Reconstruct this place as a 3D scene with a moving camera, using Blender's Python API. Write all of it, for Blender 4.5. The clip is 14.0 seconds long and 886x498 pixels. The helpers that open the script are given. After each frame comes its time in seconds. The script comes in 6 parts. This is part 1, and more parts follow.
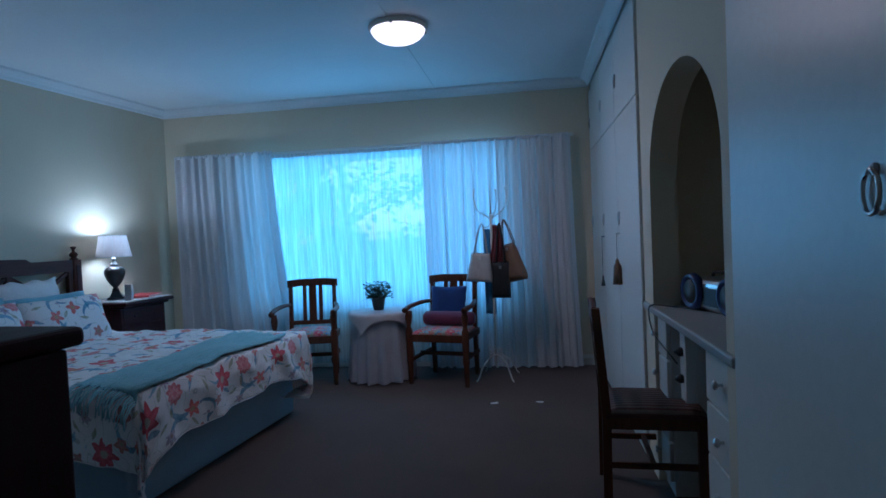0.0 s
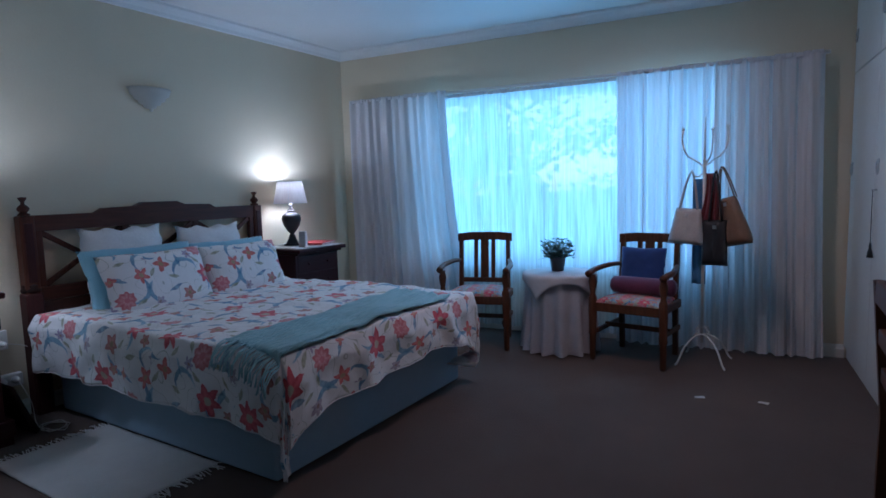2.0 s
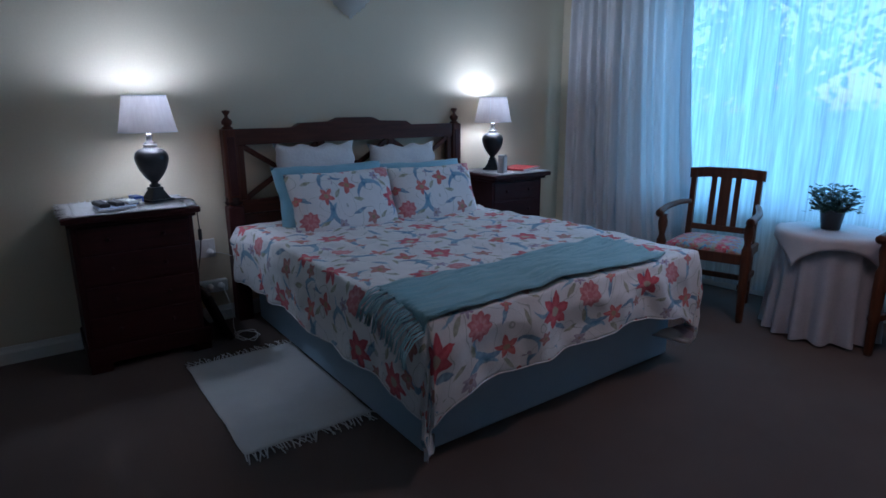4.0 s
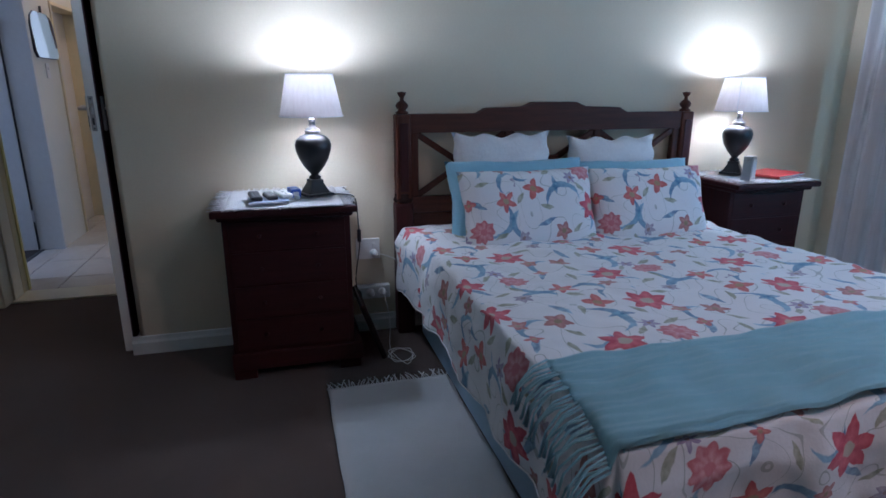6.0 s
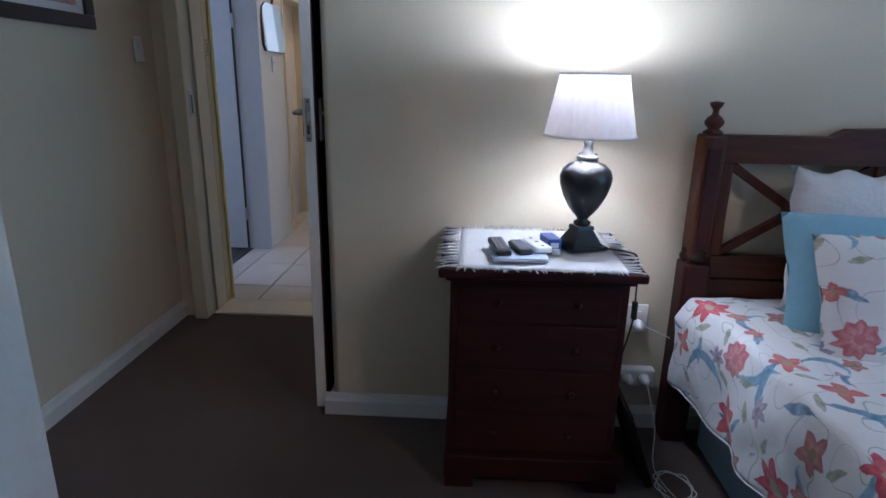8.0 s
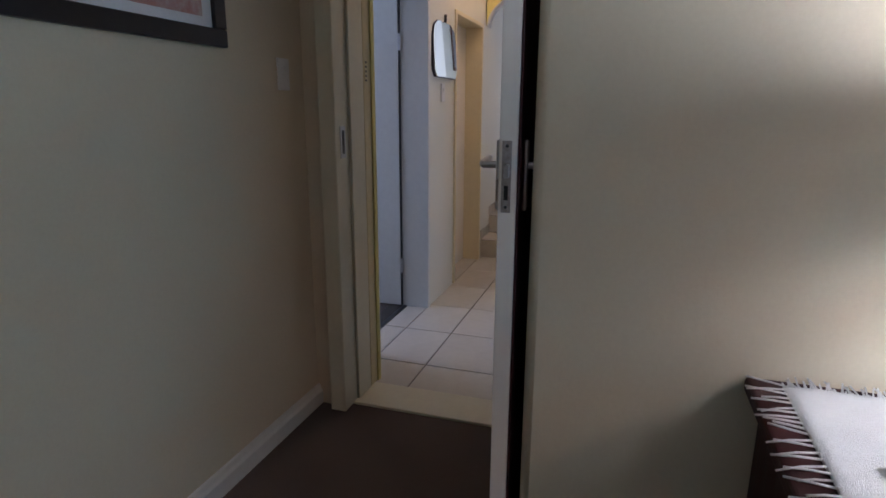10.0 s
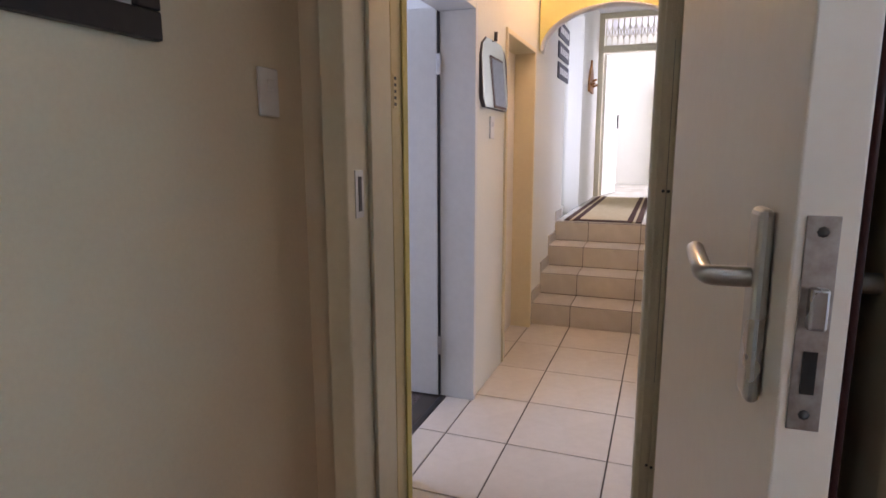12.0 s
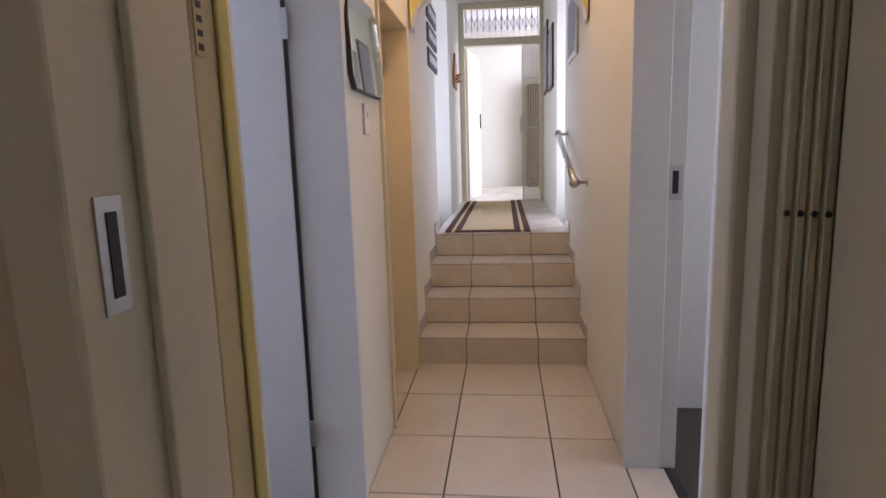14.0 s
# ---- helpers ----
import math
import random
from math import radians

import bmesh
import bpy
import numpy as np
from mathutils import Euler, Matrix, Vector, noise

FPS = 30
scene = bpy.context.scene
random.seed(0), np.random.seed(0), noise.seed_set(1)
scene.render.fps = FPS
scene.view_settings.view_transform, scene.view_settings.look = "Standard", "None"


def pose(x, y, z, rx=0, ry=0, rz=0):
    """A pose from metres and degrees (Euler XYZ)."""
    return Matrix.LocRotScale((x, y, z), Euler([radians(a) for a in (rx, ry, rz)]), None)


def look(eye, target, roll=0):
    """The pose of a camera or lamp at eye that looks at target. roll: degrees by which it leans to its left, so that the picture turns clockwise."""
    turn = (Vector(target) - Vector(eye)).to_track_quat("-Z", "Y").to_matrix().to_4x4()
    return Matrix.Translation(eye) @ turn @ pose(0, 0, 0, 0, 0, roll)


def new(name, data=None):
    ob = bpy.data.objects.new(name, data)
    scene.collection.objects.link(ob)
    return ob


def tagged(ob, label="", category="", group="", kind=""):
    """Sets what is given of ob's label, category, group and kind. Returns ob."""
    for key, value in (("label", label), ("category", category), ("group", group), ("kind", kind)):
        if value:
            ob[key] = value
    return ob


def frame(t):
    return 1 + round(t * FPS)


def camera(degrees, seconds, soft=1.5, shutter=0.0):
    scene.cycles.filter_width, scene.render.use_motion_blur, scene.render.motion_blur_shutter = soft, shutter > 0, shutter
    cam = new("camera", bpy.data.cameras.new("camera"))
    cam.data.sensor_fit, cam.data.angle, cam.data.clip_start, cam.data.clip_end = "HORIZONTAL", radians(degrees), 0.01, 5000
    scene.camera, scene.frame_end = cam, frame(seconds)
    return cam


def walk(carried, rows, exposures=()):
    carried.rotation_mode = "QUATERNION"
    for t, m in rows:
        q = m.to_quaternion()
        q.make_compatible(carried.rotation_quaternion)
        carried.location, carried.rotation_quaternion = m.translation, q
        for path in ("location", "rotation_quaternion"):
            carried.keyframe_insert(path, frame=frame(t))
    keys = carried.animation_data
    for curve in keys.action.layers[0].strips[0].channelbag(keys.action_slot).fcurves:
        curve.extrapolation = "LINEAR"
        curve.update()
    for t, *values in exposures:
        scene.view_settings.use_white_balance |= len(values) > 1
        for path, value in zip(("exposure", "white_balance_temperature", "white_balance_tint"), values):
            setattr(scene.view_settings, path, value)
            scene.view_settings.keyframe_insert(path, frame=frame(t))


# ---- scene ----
cam = camera(74.88, 14.0, soft=1.6)
# seconds, x, y, z, yaw, pitch, roll
ROWS = [
    (0.0, 0.189, -0.078, 1.296, 14.13, -1.72, 2.46),
    (0.5, 0.149, 0.083, 1.295, 17.32, -1.60, 2.34),
    (1.0, 0.098, 0.235, 1.286, 21.54, -2.17, 2.15),
    (1.5, 0.034, 0.381, 1.280, 27.13, -3.32, 1.98),
    (2.0, -0.042, 0.523, 1.278, 31.86, -5.87, 1.66),
    (2.5, -0.102, 0.657, 1.280, 36.86, -8.39, 1.40),
    (3.0, -0.163, 0.788, 1.292, 42.43, -11.46, 1.04),
    (3.5, -0.229, 0.937, 1.309, 48.29, -12.97, 0.68),
    (6.0, -0.948, 1.504, 1.328, 74.58, -15.63, -0.12),
    (6.5, -1.168, 1.482, 1.338, 78.12, -15.76, -0.38),
    (7.0, -1.393, 1.443, 1.344, 82.62, -15.84, -0.71),
    (7.5, -1.632, 1.371, 1.351, 87.53, -16.07, -0.83),
    (8.0, -1.860, 1.272, 1.357, 92.73, -16.26, -1.05),
    (8.5, -2.081, 1.185, 1.364, 97.15, -16.48, -1.18),
    (9.0, -2.323, 1.101, 1.368, 101.68, -16.66, -1.02),
    (11.5, -3.347, 0.662, 1.328, 111.80, -10.33, 0.03),
    (12.0, -3.547, 0.571, 1.330, 110.71, -9.68, 0.13),
    (12.5, -3.743, 0.478, 1.326, 108.12, -9.34, 0.41),
    (13.0, -3.937, 0.374, 1.319, 104.41, -9.33, 0.75),
    (13.5, -4.142, 0.283, 1.314, 99.57, -9.40, 1.21),
    (14.0, -4.376, 0.219, 1.312, 95.97, -9.39, 1.64),
]
# stops, white balance: the picture starts dim and blue and turns warmer towards the hall
EXPOSURES = [
    (0.0, 0.13, 5050, 22), (0.5, 0.24, 5500, 27), (1.5, 0.36, 5800, 34), (3.0, 0.20, 5800, 36), (3.5, 0.05, 5820, 35), (6.0, 0.90, 5920, 36), (7.5, 1.14, 6120, 37),
    (8.2, 1.22, 6180, 37), (9.0, 1.02, 6250, 36), (11.5, 1.93, 8200, 48), (12.0, 2.10, 8200, 48), (13.0, 2.08, 8100, 47), (13.5, 2.02, 8100, 47), (14.0, 1.84, 8050, 47),
]
walk(cam, [(t, pose(x, y, z, 90 + pitch, roll, yaw)) for t, x, y, z, yaw, pitch, roll in ROWS], EXPOSURES)

# ---- light ----
world = bpy.data.worlds.new("world")
scene.world = world
world.use_nodes = True
wn = world.node_tree.nodes
sky = wn.new("ShaderNodeTexSky")
sky.sky_type, sky.sun_disc = "NISHITA", False
sky.sun_elevation, sky.sun_rotation = radians(48), radians(160)
world.node_tree.links.new(sky.outputs[0], wn["Background"].inputs[0])
wn["Background"].inputs[1].default_value = 0.15
sun = new("sun", bpy.data.lights.new("sun", "SUN"))
sun.data.energy, sun.data.angle, sun.data.color = 4.5, radians(0.5), (1, 0.96, 0.88)
sun.matrix_world = look((0, 0, 0), (-0.25, 0.6, -0.75))


def area_lamp(name, m, w, h, power, color):
    d = bpy.data.lights.new(name, "AREA")
    d.shape, d.size, d.size_y, d.energy, d.color = "RECTANGLE", w, h, power, color
    ob = new(name, d)
    ob.matrix_world = m
    return ob


def bulb(name, place, power, color, size=0.03):
    d = bpy.data.lights.new(name, "POINT")
    d.energy, d.color, d.shadow_soft_size = power, color, size
    ob = new(name, d)
    ob.location = place
    return ob


ROOM = pose(0.228, 5.451, 0, 0, 0, 5.74)  # the bedroom's north-east corner; its walls run along -x and -y of this
DAY_BLUE = (0.19, 0.67, 1.0)
P_WINDOW, P_BULB, P_CEIL = 35.0, 9.2, 7.5
area_lamp("window_daylight", ROOM @ pose(-2.05, 0.03, 1.36, -90, 0, 0), 2.6, 1.44, P_WINDOW, DAY_BLUE)
area_lamp("landing_daylight", pose(-9.60, 1.02, 1.75, 90, 0, 180), 0.6, 1.9, 5.4, (0.46, 0.69, 1.0))
area_lamp("landing_daylight_b", pose(-9.75, -0.75, 1.75, 90, 0, 0), 0.9, 1.9, 4.8, (0.42, 0.67, 1.0))
area_lamp("far_room_daylight", pose(-13.2, 2.0, 2.0, 90, 0, 180), 1.6, 1.6, 42.0, (0.50, 0.73, 1.0))
area_lamp("side_room_daylight", pose(-6.0, -2.6, 1.5, 90, 0, 0), 1.4, 1.2, 14.0, (0.36, 0.62, 1.0))
area_lamp("side_room_daylight_b", pose(-6.2, 3.0, 1.5, 90, 0, 180), 1.2, 1.2, 7.0, (0.5, 0.74, 1.0))


# ---- materials ----
def nodes_of(name):
    m = bpy.data.materials.new(name)
    m.use_nodes = True
    nt = m.node_tree
    return m, nt, nt.nodes["Principled BSDF"]


def mathn(nt, op, a, b=None, c=None):
    n = nt.nodes.new("ShaderNodeMath")
    n.operation = op
    for i, v in enumerate((a, b, c)):
        if v is None:
            continue
        if isinstance(v, (int, float)):
            n.inputs[i].default_value = v
        else:
            nt.links.new(v, n.inputs[i])
    return n.outputs[0]


def mixc(nt, fac, a, b):
    n = nt.nodes.new("ShaderNodeMix")
    n.data_type = "RGBA"
    for sock, v in ((n.inputs[0], fac), (n.inputs[6], a), (n.inputs[7], b)):
        if isinstance(v, (int, float)):
            sock.default_value = v
        elif isinstance(v, tuple):
            sock.default_value = (*v, 1)
        else:
            nt.links.new(v, sock)
    return n.outputs[2]


def noise_tex(nt, vec, scale, detail=4.0, rough=0.6, stretch=None):
    if stretch:
        mp = nt.nodes.new("ShaderNodeMapping")
        mp.inputs["Scale"].default_value = stretch
        nt.links.new(vec, mp.inputs[0])
        vec = mp.outputs[0]
    n = nt.nodes.new("ShaderNodeTexNoise")
    n.inputs["Scale"].default_value = scale
    n.inputs["Detail"].default_value = detail
    n.inputs["Roughness"].default_value = rough
    nt.links.new(vec, n.inputs["Vector"])
    return n.outputs[0]


def ramp(nt, fac, lo, hi):
    n = nt.nodes.new("ShaderNodeMapRange")
    n.inputs[1].default_value, n.inputs[2].default_value = lo, hi
    nt.links.new(fac, n.inputs[0])
    return n.outputs[0]


def bump(nt, bsdf, height, strength, dist):
    b = nt.nodes.new("ShaderNodeBump")
    b.inputs["Strength"].default_value, b.inputs["Distance"].default_value = strength, dist
    nt.links.new(height, b.inputs["Height"])
    nt.links.new(b.outputs[0], bsdf.inputs["Normal"])


def surface(name, c1, c2, rough=0.6, fine=60.0, coarse=2.5, relief=0.3, dist=0.002, metal=0.0, stretch=None, rand=0.0, sheen=0.0, coat=0.0, spec=0.5):
    """A painted, woven or worn surface: grain and broad stains mix two near colours; fine relief."""
    m, nt, p = nodes_of(name)
    co = nt.nodes.new("ShaderNodeTexCoord").outputs["Object"]
    a = noise_tex(nt, co, fine, 3, 0.6, stretch)
    b = noise_tex(nt, co, coarse, 4, 0.65)
    f = mathn(nt, "ADD", mathn(nt, "MULTIPLY", ramp(nt, a, 0.3, 0.7), 0.45), mathn(nt, "MULTIPLY", ramp(nt, b, 0.3, 0.7), 0.55))
    col = mixc(nt, f, c1, c2)
    if rand:
        oi = nt.nodes.new("ShaderNodeObjectInfo").outputs["Random"]
        h = nt.nodes.new("ShaderNodeHueSaturation")
        nt.links.new(col, h.inputs["Color"])
        nt.links.new(mathn(nt, "MULTIPLY_ADD", oi, 2 * rand, 1 - rand), h.inputs["Value"])
        col = h.outputs[0]
    nt.links.new(col, p.inputs["Base Color"])
    nt.links.new(mathn(nt, "MULTIPLY_ADD", b, 0.25, rough - 0.12), p.inputs["Roughness"])
    p.inputs["Metallic"].default_value = metal
    p.inputs["Sheen Weight"].default_value = sheen
    p.inputs["Coat Weight"].default_value = coat
    p.inputs["Specular IOR Level"].default_value = spec
    bump(nt, p, a, relief, dist)
    return m


def wood(name, dark, light, axis="z", rough=0.45, coat=0.03):
    m, nt, p = nodes_of(name)
    co = nt.nodes.new("ShaderNodeTexCoord").outputs["Object"]
    st = {"x": (1.2, 14, 14), "y": (14, 1.2, 14), "z": (14, 14, 1.2)}[axis]
    g = noise_tex(nt, co, 3.0, 6, 0.7, st)
    b = noise_tex(nt, co, 4.0, 3, 0.6)
    f = mathn(nt, "ADD", mathn(nt, "MULTIPLY", ramp(nt, g, 0.35, 0.7), 0.7), mathn(nt, "MULTIPLY", b, 0.3))
    nt.links.new(mixc(nt, f, dark, light), p.inputs["Base Color"])
    nt.links.new(mathn(nt, "MULTIPLY_ADD", g, 0.3, rough - 0.1), p.inputs["Roughness"])
    p.inputs["Coat Weight"].default_value = coat
    p.inputs["Coat Roughness"].default_value = 0.25
    p.inputs["Specular IOR Level"].default_value = 0.22
    bump(nt, p, g, 0.15, 0.002)
    return m


def glow(name, color, strength):
    m, nt, p = nodes_of(name)
    p.inputs["Base Color"].default_value = (*color, 1)
    p.inputs["Emission Color"].default_value = (*color, 1)
    p.inputs["Emission Strength"].default_value = strength
    return m


def cloth_through(name, color, translucent, clear, weave=900.0):
    """Thin cloth that lets light through: diffuse, translucent and open weave."""
    m, nt, p = nodes_of(name)
    co = nt.nodes.new("ShaderNodeTexCoord").outputs["Object"]
    n = noise_tex(nt, co, 3.0, 4, 0.6, (14, 14, 0.6))
    col = mixc(nt, ramp(nt, n, 0.3, 0.7), tuple(c * 0.86 for c in color), color)
    d, t, c = (nt.nodes.new("ShaderNodeBsdf" + k) for k in ("Diffuse", "Translucent", "Transparent"))
    nt.links.new(col, d.inputs[0])
    nt.links.new(col, t.inputs[0])
    m1, m2 = nt.nodes.new("ShaderNodeMixShader"), nt.nodes.new("ShaderNodeMixShader")
    m1.inputs[0].default_value = translucent
    nt.links.new(d.outputs[0], m1.inputs[1])
    nt.links.new(t.outputs[0], m1.inputs[2])
    nt.links.new(mathn(nt, "MULTIPLY", ramp(nt, n, 0.95, 0.05), clear * 1.9), m2.inputs[0])
    nt.links.new(m1.outputs[0], m2.inputs[1])
    nt.links.new(c.outputs[0], m2.inputs[2])
    nt.links.new(m2.outputs[0], nt.nodes["Material Output"].inputs[0])
    return m


def floral(name, ground=(0.78, 0.77, 0.76), tile=0.62):
    """Cotton printed with a half-drop repeat of red flowers, blue curled leaves, small blooms and stems; UV in metres."""
    m, nt, p = nodes_of(name)
    uv = nt.nodes.new("ShaderNodeTexCoord").outputs["UV"]
    half = tile / 2

    def vec(op, a, b=None, c=None):
        n = nt.nodes.new("ShaderNodeVectorMath")
        n.operation = op
        for i, v in enumerate((a, b, c)):
            if isinstance(v, tuple):
                n.inputs[i].default_value = v
            elif v is not None:
                nt.links.new(v, n.inputs[i])
        return n.outputs["Value"] if op == "LENGTH" else n.outputs["Vector"]

    # hand-drawn wobble of the outlines, then the half-drop repeat
    wob = nt.nodes.new("ShaderNodeTexNoise")
    wob.inputs["Scale"].default_value, wob.inputs["Detail"].default_value = 30, 2
    nt.links.new(uv, wob.inputs["Vector"])
    w = vec("MULTIPLY_ADD", wob.outputs["Color"], (0.022, 0.022, 0.0), vec("MULTIPLY", uv, (1.10, 1.10, 0.0)))
    xy0 = nt.nodes.new("ShaderNodeSeparateXYZ")
    nt.links.new(w, xy0.inputs[0])
    col_ = mathn(nt, "FLOOR", mathn(nt, "DIVIDE", xy0.outputs[0], tile))
    co2 = nt.nodes.new("ShaderNodeCombineXYZ")
    nt.links.new(xy0.outputs[0], co2.inputs[0])
    nt.links.new(mathn(nt, "MULTIPLY_ADD", col_, half, xy0.outputs[1]), co2.inputs[1])
    base = co2.outputs[0]
    fine = noise_tex(nt, uv, 120, 3, 0.6)
    blot = noise_tex(nt, uv, 45, 2, 0.5)

    def local(cx, cy):
        q = vec("WRAP", vec("SUBTRACT", base, (cx, cy, 0.0)), (half, half, 1.0), (-half, -half, -1.0))
        sp_ = nt.nodes.new("ShaderNodeSeparateXYZ")
        nt.links.new(q, sp_.inputs[0])
        return q, sp_.outputs[0], sp_.outputs[1]

    def soft(v, width):
        n = mathn(nt, "DIVIDE", v, width)
        nt.nodes[-1].use_clamp = True
        return n

    col = mixc(nt, ramp(nt, fine, 0.2, 0.8), tuple(c * 0.95 for c in ground), ground)
    # curling stems
    st = noise_tex(nt, uv, 4.5, 1, 0.4)
    band = mathn(nt, "LESS_THAN", mathn(nt, "ABSOLUTE", mathn(nt, "SUBTRACT", mathn(nt, "FRACT", mathn(nt, "MULTIPLY", st, 8)), 0.5)), 0.022)
    col = mixc(nt, mathn(nt, "MULTIPLY", band, 0.55), col, (0.26, 0.29, 0.24))

    def leaf(cx, cy, length, width, turn, c1, c2):
        nonlocal col
        q, x, y = local(cx, cy)
        c, s_ = math.cos(radians(turn)), math.sin(radians(turn))
        a = mathn(nt, "MULTIPLY_ADD", x, c, mathn(nt, "MULTIPLY", y, s_))
        b = mathn(nt, "MULTIPLY_ADD", x, -s_, mathn(nt, "MULTIPLY", y, c))
        k = mathn(nt, "DIVIDE", a, length)
        edge_ = mathn(nt, "MULTIPLY", mathn(nt, "SUBTRACT", 1.0, mathn(nt, "MULTIPLY", k, k)), width)
        mask = soft(mathn(nt, "SUBTRACT", edge_, mathn(nt, "ABSOLUTE", b)), 0.003)
        shade = mixc(nt, ramp(nt, blot, 0.35, 0.65), c1, c2)
        col = mixc(nt, mathn(nt, "MULTIPLY", mask, 0.8), col, shade)

    def crescent(cx, cy, r, turn, thick, c1, c2):
        nonlocal col
        q, x, y = local(cx, cy)
        d = vec("LENGTH", q)
        dx, dy = math.cos(radians(turn)), math.sin(radians(turn))
        d2 = vec("LENGTH", vec("SUBTRACT", q, (dx * thick * r, dy * thick * r, 0.0)))
        mask = mathn(nt, "MULTIPLY", soft(mathn(nt, "SUBTRACT", r, d), 0.004), soft(mathn(nt, "SUBTRACT", d2, r * 0.98), 0.004))
        along = mathn(nt, "MULTIPLY_ADD", x, -dy / (2 * r), mathn(nt, "MULTIPLY_ADD", y, dx / (2 * r), 0.5))
        f = mathn(nt, "MULTIPLY_ADD", ramp(nt, blot, 0.3, 0.7), 0.5, mathn(nt, "MULTIPLY", along, 0.6))
        nt.nodes[-1].use_clamp = True
        col = mixc(nt, mathn(nt, "MULTIPLY", mask, 0.88), col, mixc(nt, f, c1, c2))

    def flower(cx, cy, r, petals, turn, depth, c1, c2, heart):
        nonlocal col
        r *= 1.2
        q, x, y = local(cx, cy)
        d = vec("LENGTH", q)
        th = mathn(nt, "MULTIPLY_ADD", mathn(nt, "ARCTAN2", y, x), petals / 2, radians(turn))
        wave = mathn(nt, "POWER", mathn(nt, "SUBTRACT", 1.0, mathn(nt, "ABSOLUTE", mathn(nt, "SINE", th))), 0.62)
        edge_ = mathn(nt, "MULTIPLY_ADD", wave, r * depth, r * (1 - depth))
        mask = soft(mathn(nt, "SUBTRACT", edge_, d), 0.004)
        f = mathn(nt, "MULTIPLY_ADD", ramp(nt, blot, 0.35, 0.65), 0.5, mathn(nt, "MULTIPLY_ADD", wave, -0.45, mathn(nt, "DIVIDE", d, r)))
        nt.nodes[-1].use_clamp = True
        shade = mixc(nt, f, c2, c1)
        shade = mixc(nt, soft(mathn(nt, "SUBTRACT", r * 0.27, d), 0.004), shade, heart)
        col = mixc(nt, mathn(nt, "MULTIPLY", mask, 0.92), col, shade)

    DEEP, PALE = (0.020, 0.13, 0.27), (0.24, 0.47, 0.60)
    OLIVE, STRAW = (0.20, 0.22, 0.12), (0.42, 0.42, 0.30)
    RED, ROSE = (0.52, 0.012, 0.040), (0.76, 0.13, 0.16)
    for a in ((0.27, 0.13, 0.105, -80, 0.40), (0.04, 0.33, 0.088, 20, 0.42), (0.50, 0.36, 0.098, 150, 0.38), (0.29, 0.50, 0.078, 60, 0.45), (0.58, 0.55, 0.064, -30, 0.5), (0.40, 0.02, 0.060, 200, 0.45)):
        crescent(a[0], a[1], a[2], a[3], a[4] * 0.88, DEEP, PALE)
    for cx, cy, t in ((0.20, 0.30, 30), (0.38, 0.20, -40), (0.07, 0.48, 75), (0.44, 0.55, 10), (0.57, 0.20, 110), (0.33, 0.34, -70), (0.02, 0.15, 50), (0.17, 0.10, -15), (0.34, 0.60, 40), (0.52, 0.27, 20)):
        leaf(cx, cy, 0.042, 0.014, t, OLIVE, STRAW)
    for cx, cy, t in ((0.16, 0.02, 20), (0.40, 0.44, -25), (0.53, 0.12, 60), (0.23, 0.22, 95)):
        leaf(cx, cy, 0.060, 0.015, t, DEEP, PALE)
    flower(0.13, 0.385, 0.078, 7, 10, 0.42, RED, ROSE, (0.50, 0.40, 0.28))
    flower(0.45, 0.09, 0.074, 6, 40, 0.45, RED, ROSE, (0.52, 0.42, 0.30))
    flower(0.42, 0.30, 0.056, 9, 0, 0.22, (0.56, 0.10, 0.12), (0.74, 0.36, 0.36), (0.62, 0.16, 0.18))
    flower(0.10, 0.20, 0.054, 4, 25, 0.60, (0.50, 0.05, 0.05), (0.70, 0.18, 0.15), (0.40, 0.22, 0.10))
    flower(0.56, 0.45, 0.052, 5, 60, 0.55, (0.55, 0.05, 0.07), (0.74, 0.22, 0.18), (0.44, 0.30, 0.16))
    flower(0.25, 0.585, 0.046, 5, 15, 0.45, (0.36, 0.08, 0.08), (0.58, 0.27, 0.22), (0.30, 0.20, 0.10))
    flower(0.33, 0.255, 0.034, 6, 0, 0.50, (0.22, 0.15, 0.30), (0.48, 0.42, 0.52), (0.30, 0.14, 0.12))
    flower(0.235, 0.45, 0.034, 5, 70, 0.40, (0.48, 0.10, 0.09), (0.64, 0.34, 0.28), (0.42, 0.32, 0.18))
    flower(0.02, 0.56, 0.038, 6, 30, 0.45, (0.26, 0.20, 0.28), (0.52, 0.46, 0.50), (0.30, 0.18, 0.18))
    flower(0.36, 0.45, 0.030, 4, 10, 0.50, (0.52, 0.06, 0.08), (0.72, 0.28, 0.22), (0.44, 0.30, 0.16))
    flower(0.56, 0.02, 0.034, 5, 45, 0.45, (0.38, 0.09, 0.09), (0.56, 0.29, 0.25), (0.30, 0.20, 0.10))
    nt.links.new(col, p.inputs["Base Color"])
    p.inputs["Roughness"].default_value = 0.85
    p.inputs["Sheen Weight"].default_value = 0.15
    p.inputs["Specular IOR Level"].default_value = 0.2
    bump(nt, p, noise_tex(nt, uv, 14, 4, 0.6), 0.35, 0.012)
    return m


